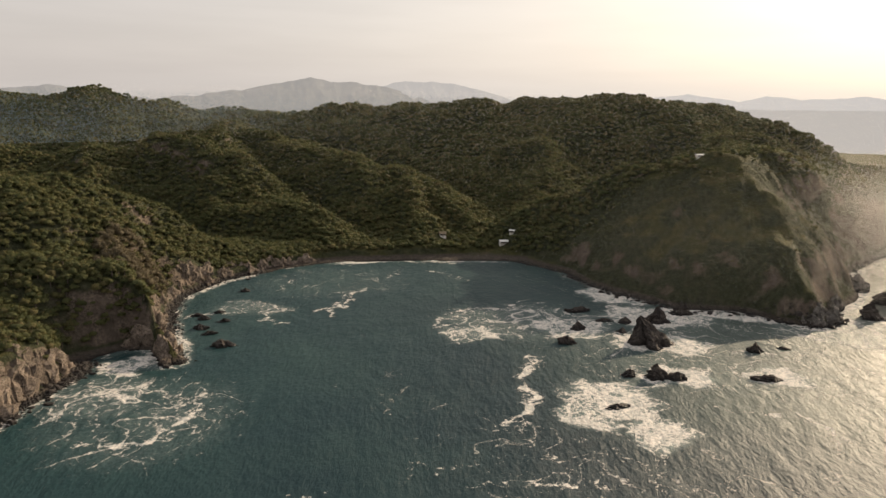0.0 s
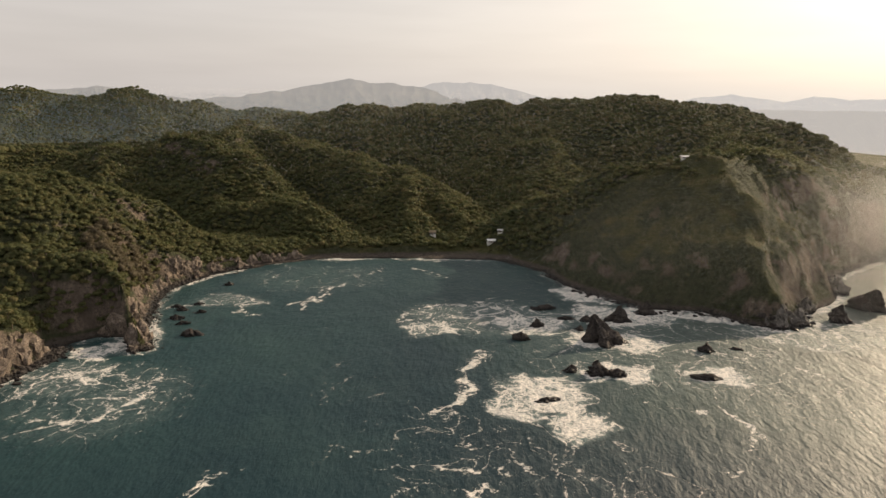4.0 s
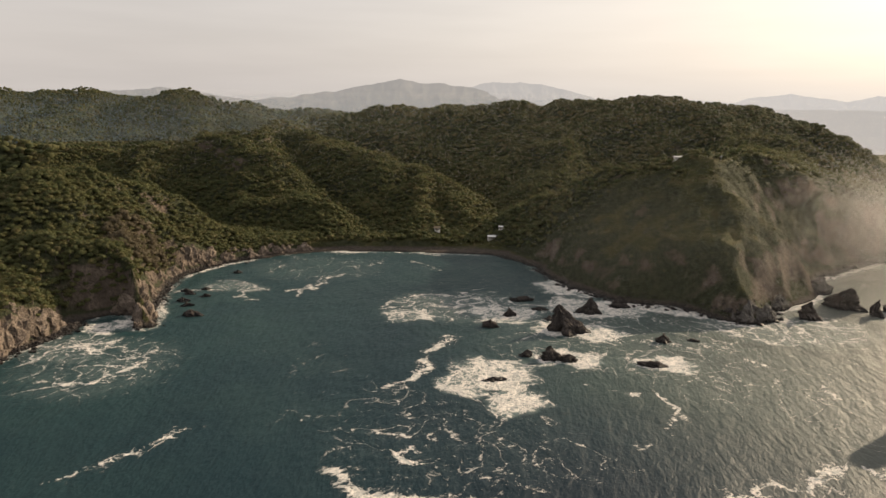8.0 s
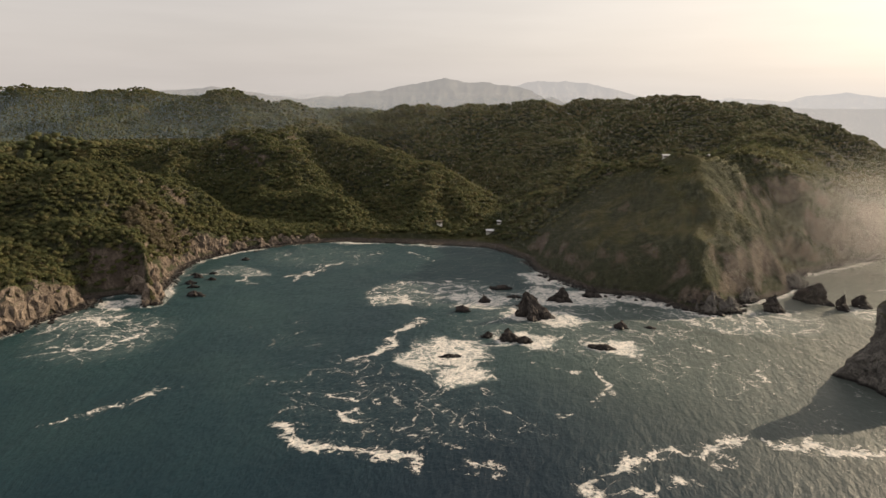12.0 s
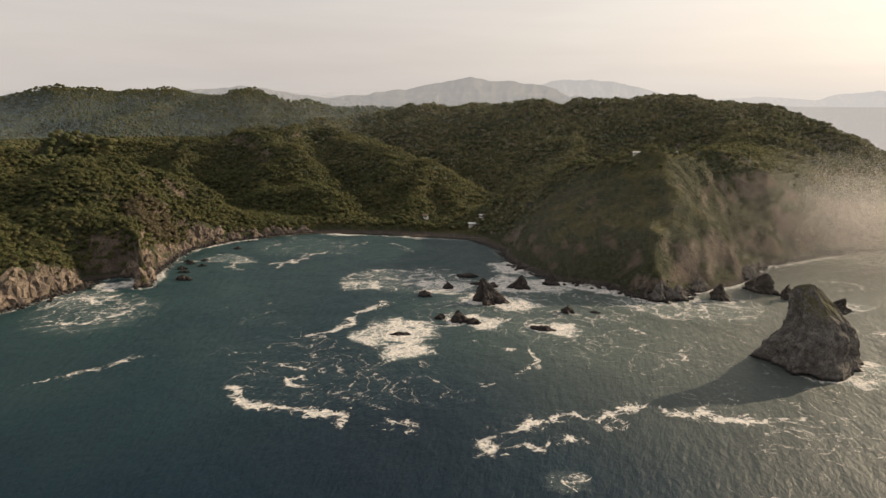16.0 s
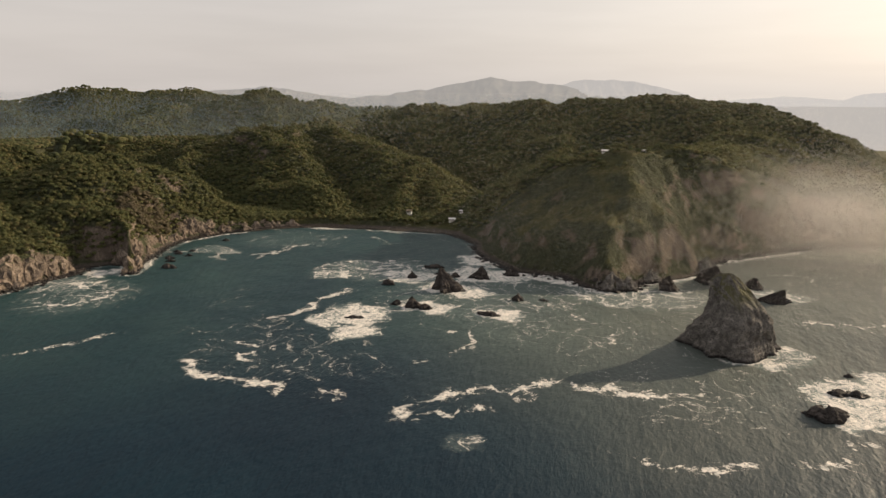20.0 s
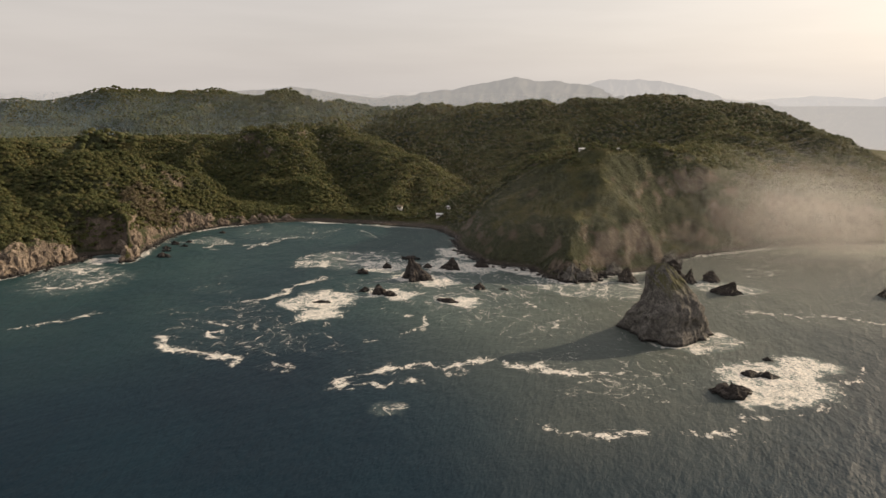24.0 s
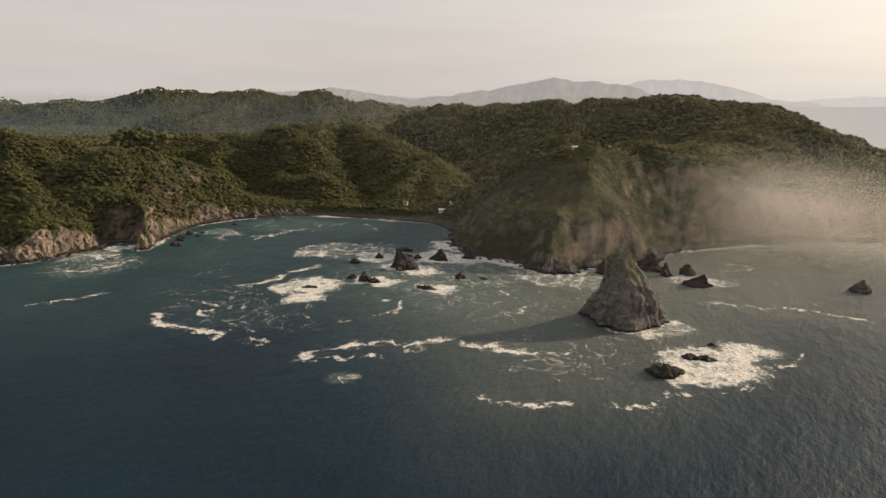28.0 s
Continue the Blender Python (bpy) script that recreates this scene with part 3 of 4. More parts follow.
NEAR = [crown_shape(2, 30, s) for s in range(6)]
FAR = [crown_shape(1, 15, 50 + s) for s in range(6)]
BARE = [crown_shape(1, 0, 80 + s) for s in range(6)]
DIM = [crown_shape(1, 0, 90 + s) for s in range(6)]
plant("forest", -330, -95, 170, 480, 2.55, 1.75, NEAR, "dense green dry-season forest on the western hill")
plant("forest", -420, 60, 460, 760, 3.1, 2.05, FAR, "dense green forest on the folded hills behind the beach", 0.45, 15.0)
plant("forest", 60, 480, 330, 760, 3.5, 2.3, FAR, "low green scrub and trees on the eastern headland", 0.5, 14.0)
plant("forest", -700, 560, 760, 1050, 4.0, 2.7, BARE, "dark green forest on the long ridge")
plant("forest", -425, -330, 170, 480, 4.4, 3.4, FAR, "green forest on the crest of the western hill")
plant("forest", -900, -420, 250, 760, 6.0, 4.6, BARE, "green forest on the hills behind")
plant("forest", -1000, 200, 1050, 1500, 6.0, 3.9, DIM, "hazy forest on the far hills")
plant("forest", -2400, -250, 1500, 2500, 8.0, 4.6, DIM, "hazy forest on the farthest hills")
plant("forest", -2400, -900, 760, 1500, 7.5, 4.6, DIM, "hazy forest on the western hills")


DRYLEAF = m_leaves("bare_twigs", [(0.15, (0.085, 0.072, 0.045)), (0.45, (0.115, 0.096, 0.060)), (0.7, (0.145, 0.120, 0.075)), (0.95, (0.175, 0.145, 0.092))])
n_dry = 260
ax_ = rng.uniform(0, 2 * math.pi, n_dry)
rr_ = np.sqrt(rng.uniform(size=n_dry))
dx_, dy_ = -163 + 13 * rr_ * np.cos(ax_), 338 + 24 * rr_ * np.sin(ax_)
dr_ = rng.uniform(1.3, 2.5, n_dry)
tagged(forest("forest", np.stack([dx_, dy_, ground_at(dx_, dy_) + 1.5 * dr_], -1), dr_, NEAR, DRYLEAF), "grey-brown leafless trees on the western slope", "forest", kind="stuff")


# ---- rocks in the sea ----
def rock_mesh(name, w, dp, h, seed, material, peaks=((0, 0, 1.0),), level=4, rough=1.0, steep=1.0, flute=0.0):
    """A craggy rock that stands on the sea bed: peaks are places in its plan with their share of the height."""
    co, fa = ico(level)
    r = np.random.default_rng(seed)
    ox, oy = r.uniform(-500, 500, 2)
    px_, py_ = co[:, 0] * 1.0, co[:, 1] * 1.0
    ang = np.arctan2(py_, px_)
    edge = 1 + 0.22 * rough * fbm(np.cos(ang) * 2 + ox, np.sin(ang) * 2 + oy, 1.0, 3, seed)
    rad = np.hypot(px_, py_)
    up = np.clip(co[:, 2], -0.35, 1)
    prof = np.zeros(len(co))
    for qx, qy, q in peaks:
        dd = np.hypot(px_ - qx, py_ - qy)
        cone = np.clip(1 - dd / (1.05 + 0.2 * (1 - q)), 0, 1) ** steep
        prof = np.maximum(prof, q * (cone if not flute else np.minimum(cone * 2.3, 0.42 + 0.58 * cone)))
    top = np.where(co[:, 2] > -0.02, prof, np.clip(co[:, 2], -0.5, 0) * 0.6)
    x, y, z = px_ * edge * w / 2, py_ * edge * dp / 2, top * h
    s = max(w, h) * 0.16
    n1 = 0.75 - 2.0 * np.abs(fbm(x + ox + 0.7 * z, y + oy - 0.4 * z, s * 2.4, 4, seed + 3))
    zf = 0.45 if flute else 1.0
    n2 = 0.7 - 1.9 * np.abs(fbm(x * 1.3 - oy + 0.5 * y, zf * z + ox + 0.9 * y, s * 1.3, 4, seed + 4))
    amp = rough * s * 0.55 * ramp01(z, -1, h * 0.25)
    x += np.cos(ang) * n2 * amp
    y += np.sin(ang) * n2 * amp
    z += n1 * amp * 0.9
    return raw_mesh(name, np.stack([x, y, z], -1), fa, material, smooth=False)


def cone_rock(name, w, dp, h, seed, material, lean=(0.0, 0.0), blunt=0.12, power=1.0, rough=1.0, rings=34, seg=64):
    """A steep rock tower: rings that narrow to a blunt crest, cut by gullies that run down its sides."""
    u = np.linspace(-0.12, 1, rings)[:, None]
    a = np.linspace(0, 2 * math.pi, seg, endpoint=False)[None]
    o = seed * 13.7
    uu = np.clip(u, 0, 1)
    prof = (1 - uu) ** power * (1 - blunt) + blunt * (1 - uu) ** 0.32
    prof = np.where(u < 0, 1.0 - 0.3 * u, prof)
    plan = 1 + 0.22 * rough * fbm(np.cos(a) * 1.6 + o, np.sin(a) * 1.6 - o, 1.0, 2, seed)
    gully = np.abs(fbm(a * 4 + 0 * u + o, 1.2 * uu + 0 * a, 1.6, 4, seed + 1))
    gully = np.minimum(gully, np.abs(fbm((a - 2 * math.pi) * 4 + 0 * u + o, 1.2 * uu + 0 * a, 1.6, 4, seed + 1)) + 4 * (1 - np.clip(a / 0.6, 0, 1)) * 0 + 9 * (a < 5.7))
    ledge = fbm(a * 3 + o + 0 * u, uu * 9 + 0 * a, 1.0, 4, seed + 2)
    r = prof * plan * (1 - rough * (0.24 * gully - 0.05)) + rough * 0.085 * ledge * (0.45 + 0.55 * prof)
    sway = 0.10 * rough * fbm(uu * 2 + o, uu * 0 + o, 1.0, 3, seed + 6) * np.minimum(uu * 3, 1)
    x = np.cos(a) * r * w / 2 + (lean[0] * uu + sway) * w
    y = np.sin(a) * r * dp / 2 + (lean[1] * uu - sway) * dp
    z = uu * h * (1 + 0 * a) + np.where(u < 0, u, 0) * h + rough * 0.03 * h * fbm(x + o, y - o, 0.12 * w, 3, seed + 3) * (uu > 0.02)
    co = np.stack([x, y, z], -1).reshape(-1, 3)
    k = np.arange((rings - 1) * seg)
    i, j = k // seg, k % seg
    q = np.stack([i * seg + j, i * seg + (j + 1) % seg, (i + 1) * seg + (j + 1) % seg, (i + 1) * seg + j], -1)
    tri = np.vstack([q[:, (0, 1, 2)], q[:, (0, 2, 3)]])
    return raw_mesh(name, co, tri, material, smooth=False)


def tower(x, y, w, dp, h, seed, label, lean=(0.0, 0.0), material=None, power=1.0, blunt=0.12, turn=0, rough=1.0, big=False):
    ob = new("sea_rock", cone_rock("sea_rock", w, dp, h, seed, material or BLACKROCK, lean, blunt, power, rough if big else 1.7, 60 if big else 26, 120 if big else 44))
    ob.matrix_world = pose(x, y, -0.3, 0, 0, turn)
    return tagged(ob, label, "rock", "rocks in the bay")


def sea_rock(x, y, w, dp, h, seed, label, peaks=((0, 0, 1.0),), turn=0, level=4, material=None, steep=1.0):
    ob = new("sea_rock", rock_mesh("sea_rock", w, dp, h, seed, material or BLACKROCK, peaks, level, 1.0, steep))
    ob.matrix_world = pose(x, y, -0.3, 0, 0, turn)
    return tagged(ob, label, "rock", "rocks in the bay")


BLK = "jagged black rock awash in white foam"
tower(254, 250, 46, 37, 36.8, 3, "tall pyramid-shaped brown sea stack with grass on top", (-0.09, 0.0), STACK, 0.95, 0.36, 0, 0.9, True)
tower(95, 299, 19, 15, 14, 11, "tall pointed black rock in the surf", (-0.08, 0.0), None, 1.15, 0.1)
tower(108, 333, 12, 9, 8.5, 12, "broad black rock with two spires behind the tall pointed one", (0.1, 0.0), None, 1.1, 0.1)
tower(227, 344, 15, 11, 10, 13, "dark pointed rock off the headland", (0.0, 0.0), None, 1.1, 0.1)
tower(254, 367, 18, 14, 13, 14, "broad dark rock off the headland", (-0.1, 0.0), None, 0.85, 0.2)
tower(265, 355, 9, 7, 10, 15, "slender dark rock needle off the headland", (0.0, 0.0), None, 1.0, 0.12)
tower(277, 365, 14, 10, 8, 16, "rounded dark rock off the headland", (0.0, 0.0), None, 0.8, 0.2)
tower(286, 337, 19, 11, 9, 17, "dark rock with a long low foot off the headland", (0.12, 0.0), None, 1.3, 0.1)
tower(125, 347, 10, 8, 7, 18, "small dark spire in the foam", (0.05, 0.0), None, 1.1, 0.1)
tower(88, 260, 12, 8, 6, 19, "low jagged black rock in the foam", (-0.1, 0.0), None, 1.2, 0.08)
for i, (x, y, w, dp, h) in enumerate([
        (94, 259, 12, 6, 3), (76, 262, 7, 5, 3), (133, 259, 14, 5, 2.4), (64, 231, 9, 4, 1.5), (57, 299, 9, 6, 4.5),
        (65, 319, 7, 5, 5), (142, 292, 8, 6, 4.5), (156, 295, 6, 4, 1.8), (70, 348, 13, 5, 3.2), (82, 332, 9, 4, 2.2), (91, 330, 7, 5, 3.5),
        (88, 315, 8, 5, 3), (379, 367, 15, 10, 8), (280, 181, 17, 10, 6), (291, 206, 8, 6, 2.8), (286, 186, 9, 6, 3),
        (298, 207, 9, 6, 3), (300, 227, 5, 4, 2), (-100, 288, 12, 6, 3.2), (-117, 376, 7, 4, 2.4), (-122, 325, 6, 4, 2), (-112, 322, 7, 4, 1.8),
        (-119, 311, 8, 5, 2.6), (-112, 303, 7, 4, 2), (-127, 330, 7, 4, 1.8), (-118, 336, 6, 4, 1.4)]):
    sea_rock(x, y, w, dp, h, 100 + i, BLK, ((random.uniform(-0.3, 0.3), 0, 1.0), (random.uniform(0.3, 0.6) * random.choice((-1, 1)), 0.1, 0.6)), random.uniform(-20, 20))


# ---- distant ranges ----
# no haze lies before the ranges: its pale light is added as emission
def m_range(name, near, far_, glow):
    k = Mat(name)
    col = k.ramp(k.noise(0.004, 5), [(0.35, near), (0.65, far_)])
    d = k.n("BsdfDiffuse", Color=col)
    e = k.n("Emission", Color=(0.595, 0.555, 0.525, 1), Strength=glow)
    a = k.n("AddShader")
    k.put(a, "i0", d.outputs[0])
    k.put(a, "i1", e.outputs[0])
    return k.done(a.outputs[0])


def distant_range(label, line, depth, seed, material, rough=0.16):
    """A mountain chain far off: crest from az (degrees from north, clockwise), distance and height."""
    az = np.linspace(line[0][0], line[-1][0], 420)
    cr = np.interp(az, [p[0] for p in line], [p[2] for p in line])
    ds = np.interp(az, [p[0] for p in line], [p[1] for p in line])
    cr = cr + (cr.max() * 0.035) * fbm(az * 30, az * 0, 36, 5, seed)
    v = np.linspace(0, 1, 24)
    A, V = np.meshgrid(az, v)
    dist = ds[None] - depth * (1 - V)
    spur = fbm(A * 60, V * 160, 70, 4, seed + 1)
    z = cr[None] * (V ** 0.8) * (1 - rough * np.abs(spur) * np.sin(np.pi * V) ** 0.5) - 6 * (1 - V)
    x, y = 150 + dist * np.sin(np.radians(A)), -50 + dist * np.cos(np.radians(A))
    n = len(az)
    i = np.arange((n - 1) * 23)
    a = (i // (n - 1)) * n + i % (n - 1)
    ob = new("backdrop", raw_mesh("backdrop", np.stack([x, y, z], -1).reshape(-1, 3), np.stack([a, a + 1, a + n + 1, a + n], -1), material))
    return tagged(ob, label, "mountains", kind="structure")


HAZE1 = m_range("mountain_haze_glow", (0.05, 0.055, 0.05), (0.07, 0.07, 0.065), 0.48)
HAZE2 = m_range("pale_haze_glow", (0.05, 0.05, 0.05), (0.07, 0.07, 0.065), 0.72)


# ---- spray and haze: fine drops in the air ----
def m_drops(name, color, ahead=0.0):
    """Fine drops; ahead: the share of the light that they throw on forwards."""
    k = Mat(name)
    d = k.n("BsdfDiffuse", Color=color)
    t = k.n("BsdfTranslucent", Color=color)
    m = k.n("MixShader", i0=0.6)
    k.put(m, "i1", d.outputs[0])
    k.put(m, "i2", t.outputs[0])
    if not ahead:
        return k.done(m.outputs[0])
    r = k.n("BsdfRefraction", Color=color, Roughness=0.5, IOR=1.33)
    m2 = k.n("MixShader", i0=ahead)
    k.put(m2, "i1", m.outputs[0])
    k.put(m2, "i2", r.outputs[0])
    return k.done(m2.outputs[0])


DROPS = m_drops("water_drops", (0.95, 0.92, 0.87, 1), 0.2)
# blue-grey tint: colour of light scattered by far haze, put into the flakes
FAR_HAZE = m_drops("blue_haze", (0.22, 0.29, 0.36, 1))


def drops(name, label, pts, size, material):
    """A cloud of fine drops, each a tiny flake."""
    n = len(pts)
    u = rng.normal(size=(n, 3, 3))
    u -= u.mean(1, keepdims=True)
    u *= (size / np.linalg.norm(u, axis=2).mean(1))[:, None, None]
    co = (pts[:, None] + u).reshape(-1, 3)
    return tagged(new(name, raw_mesh(name, co, np.arange(3 * n).reshape(-1, 3), material, False)), label, "mist", kind="stuff")


def mist_bank(n, cx, cy, cz, rx, ry, rz, seed):
    """Places in a ragged bank of mist that thins out to its edges."""
    p = rng.normal(size=(n * 2, 3)) * (rx, ry, rz) * np.array((0.55, 0.55, 0.55)) + (cx, cy, cz)
    p[:, 2] = np.where(p[:, 2] < 0.5, 1 - p[:, 2], p[:, 2])
    keep = fbm(p[:, 0] + p[:, 2] * 0.9, p[:, 1] + p[:, 2] * 0.7, 130, 3, seed) + rng.uniform(-1.9, 1.9, len(p)) > 0
    return p[keep]


distant_range("blue-grey mountain chain with haze glow added", [(-40, 4600, 70), (-29, 4600, 84), (-26.3, 4600, 97), (-24.5, 4600, 94), (-21.5, 4600, 110), (-18.3, 4600, 146), (-16.2, 4600, 180), (-14.5, 4600, 205), (-13, 4600, 231), (-11.3, 4600, 208), (-9.6, 4600, 206), (-7.2, 4600, 189), (-5.9, 4600, 162), (-3.8, 4600, 124), (-1.5, 4600, 76), (2, 4600, 42), (10, 4600, 10)], 900, 71, HAZE1)
distant_range("blue-grey hills with haze glow added behind the forest", [(-48, 4200, 90), (-40, 4200, 112), (-36.8, 4200, 125), (-35, 4200, 132), (-32.5, 4200, 145), (-31.3, 4200, 152), (-29.3, 4200, 142), (-27.2, 4200, 115), (-25, 4200, 80), (-20, 4200, 40)], 600, 73, HAZE1)
distant_range("pale mountain chain with a stronger haze glow added", [(-14, 4750, 90), (-9, 4750, 139), (-6.2, 4750, 206), (-5.3, 4750, 217), (-3, 4750, 222), (-0.5, 4750, 194), (1.8, 4750, 146), (3.2, 4750, 112), (6, 4750, 80), (12, 4750, 50)], 500, 75, HAZE2)
HAZE3 = m_range("faint_haze_glow", (0.05, 0.05, 0.05), (0.06, 0.06, 0.055), 0.86)
distant_range("faint mountain chain with the strongest haze glow added", [(2, 4830, 60), (9, 4830, 121), (11, 4830, 113), (13.3, 4830, 112), (15, 4830, 147), (17, 4830, 169), (18.6, 4830, 147), (20.7, 4830, 125), (22.6, 4830, 160), (24.9, 4830, 134), (27, 4830, 147), (29, 4830, 163), (31, 4830, 131), (36, 4830, 112), (46, 4830, 100)], 400, 77, HAZE3)
# raised glowing slope hides the bright far water under an even haze tone
HAZE4 = m_range("plain_haze_glow", (0.05, 0.05, 0.05), (0.06, 0.06, 0.055), 0.66)
distant_range("low coastal plain with haze glow added beyond the headland", [(3, 4600, 60), (18, 4600, 72), (24, 4600, 76), (30, 4600, 80), (36, 4600, 76), (62, 4600, 70)], 3300, 78, HAZE4, 0.1)
m1 = mist_bank(400000, 332, 476, 30, 92, 62, 40, 81)
m2 = mist_bank(210000, 155, 362, 36, 86, 40, 46, 82)
m6 = mist_bank(80000, 215, 352, 26, 50, 34, 32, 86)
m3 = mist_bank(280000, 400, 505, 28, 120, 44, 34, 83)
m5 = mist_bank(110000, 345, 490, 34, 66, 44, 36, 85)
m4 = mist_bank(260000, 380, 400, 12, 140, 110, 15, 84)
mist = np.vstack([m1, m3, m4, m5, m2, m6])
fine = np.repeat((0.00021, 0.00012), (len(m1) + len(m3) + len(m4) + len(m5), len(m2) + len(m6)))
clear = mist[:, 2] > np.maximum(ground_at(mist[:, 0], mist[:, 1]), 0) + 0.5
mist, fine = mist[clear], fine[clear]
mist_size = fine * np.hypot(mist[:, 0] - 150, mist[:, 1] + 55)



def air_drops(n, near, far_, az0, az1, el0, el1, size):
    """Places spread over directions and distances from the middle of the bay's mouth, thinning upwards, and their sizes."""
    d = rng.uniform(near, far_, n)
    a, e = np.radians(rng.uniform(az0, az1, n)), np.radians(el1 - (el1 - el0) * rng.uniform(size=n) ** 0.6)
    p = np.stack([150 + d * np.sin(a) * np.cos(e), -55 + d * np.cos(a) * np.cos(e), 116 + d * np.sin(e)], -1)
    ok = p[:, 2] > np.maximum(ground_at(p[:, 0], p[:, 1]), 0) + 1
    return p[ok], (d * size)[ok]


h2, s2 = air_drops(300000, 900, 2450, -72, 4, -3.4, 0.1, 0.00042)
h3 = np.stack([rng.uniform(-330, 400, 230000), rng.uniform(540, 900, 230000), rng.uniform(5, 120, 230000)], -1)
h3 = h3[h3[:, 2] > ground_at(h3[:, 0], h3[:, 1]) + 6]
drops("sea_haze", "thin pale haze hanging over the long ridge", h3, np.full(len(h3), 0.165), DROPS)
drops("blue_haze", "blue haze hanging over the far hills", h2, s2, FAR_HAZE)
drops("sea_mist", "pale sunlit spray drifting along the eastern cliffs", mist, mist_size, DROPS)


# ---- crags of the western cliffs and the headland's foot ----
CLIFFROCK = m_rock("warm_cliff_rock", (0.075, 0.060, 0.048), (0.19, 0.152, 0.12), (0.36, 0.295, 0.235), 15.0)
CRAGS = [rock_mesh("cliff_crag", 1.0, 0.62, 1.25, 500 + i, CLIFFROCK, ((-0.1, 0.1, 1.0), (0.5, -0.1, 0.7), (-0.6, 0, 0.6)), 3, 1.3, 1.0, 1.0) for i in range(6)]


def along(first, last, count, inland, spread):
    """Places along the coast between two of its corners, a little inland, with the coast's direction there."""
    line = [Vector(c[:2]) for c in COAST[first:last + 1]]
    runs = [(b - a).length for a, b in zip(line, line[1:])]
    for i in range(count):
        far_ = (i + random.random()) / count * sum(runs)
        for a, b, run in zip(line, line[1:], runs):
            if far_ <= run:
                break
            far_ -= run
        way_ = (b - a) / run
        p = a + way_ * min(far_, run) + Vector((-way_.y, way_.x)) * (inland + random.gauss(0, spread))
        yield p.x, p.y, math.degrees(math.atan2(way_.y, way_.x))


# stretches of cliff: first and last corner of the coast, how many, size, how far inland
for first, last, n, size, inland in [(3, 6, 30, 13, 8), (6, 8, 5, 10, 9), (9, 11, 12, 9, 4), (11, 13, 14, 9, 4.5), (13, 15, 9, 9, 7), (15, 17, 8, 10, 7), (17, 20, 22, 11, 7)]:
    for x, y, face in along(first, last, n, inland, 1.8):
        z = float(ground_at(np.array([x]), np.array([y]))[0])
        k = size * random.uniform(0.55, 1.15)
        ob = new("cliff_crag", CRAGS[random.randrange(6)])
        ob.matrix_world = pose(x, y, max(z, 0) - 0.78 * k, random.uniform(-14, 14), random.uniform(-14, 14), face + random.uniform(-25, 25)) @ Matrix.Scale(k, 4)
        tagged(ob, "fractured sunlit tan rock crag of the sea cliff", "cliff", "crags of the western cliffs")
for i, (x, y, w, dp, h, turn) in enumerate([(193, 334, 16, 12, 12, 20), (203, 338, 12, 9, 9, 60), (186, 334, 10, 8, 7, 0), (216, 360, 12, 9, 9, 60), (252, 401, 14, 10, 11, 20), (240, 395, 10, 8, 8, 40)]):
    ob = new("cliff_crag", rock_mesh("cliff_crag", w, dp, h, 540 + i, STACK, ((-0.1, 0.1, 1.0), (0.4, -0.1, 0.6)), 4, 1.2, 0.8))
    ob.matrix_world = pose(x, y, -0.5, 0, 0, turn)
    tagged(ob, "dark brown rock at the foot of the headland", "cliff", "rocks at the headland's foot")

# ---- boulders on the shores ----
def boulder_mesh(seed):
    r = np.random.default_rng(seed)
    co, fa = ico(2)
    co = co * (1 + 0.22 * r.normal(size=(len(co), 1)) * 0.6)
    for _ in range(5):
        n = r.normal(size=3)
        n /= np.linalg.norm(n)
        over = np.clip(co @ n - r.uniform(0.45, 0.75), 0, 9)
        co = co - over[:, None] * n
    co *= (1.0, r.uniform(0.7, 1.0), r.uniform(0.55, 0.85))
    return raw_mesh("boulder", co, fa, BLACKROCK, False)


BOULDERS = [boulder_mesh(300 + i) for i in range(8)]
# stretches of shore: first and last corner of the coast, how many, largest size
for first, last, n, big, inland in [(3, 6, 110, 2.2, 1), (6, 8, 30, 1.9, 1), (12, 15, 46, 1.8, 1), (15, 19, 36, 1.6, 1), (26, 31, 70, 2.4, -3), (31, 34, 24, 2.6, 1), (36, 39, 40, 2.0, 1)]:
    for x, y, face in along(first, last, n, inland, 2.6):
        z = max(float(land_height(np.array([x]), np.array([y]))[0][0]), -0.4)
        k = big * random.uniform(0.35, 1.0) ** 1.5
        ob = new("boulder", BOULDERS[random.randrange(8)])
        ob.matrix_world = pose(x, y, z + 0.18 * k, random.uniform(-20, 20), random.uniform(-20, 20), random.uniform(0, 360)) @ Matrix.Scale(k, 4)
        tagged(ob, "dark wet boulder on the rocky shore", "boulder", "boulders on the shore")

# cobbles between them
pts, rad = [], []
for first, last, n in [(3, 8, 1700), (12, 19, 1100), (24, 30, 700), (30, 34, 500), (36, 43, 1000)]:
    xy = np.array([p[:2] for p in along(first, last, n, 1.2, 2.4)])
    x, y = xy[:, 0], xy[:, 1]
    z = np.maximum(ground_at(x, y), -0.2)
    pts.append(np.stack([x, y, z], -1))
    rad.append(rng.uniform(0.25, 0.9, n))
lumps = [(c, f) for c, f in (ico(1) for _ in range(3))]
lumps = [(c * (1 + 0.18 * np.random.default_rng(i).normal(size=(len(c), 1))) * (1, 0.85, 0.6), f) for i, (c, f) in enumerate(lumps)]
tagged(forest("cobbles", np.vstack(pts), np.concatenate(rad), lumps, BLACKROCK), "dark cobbles and stones along the waterline", "stones", kind="stuff")


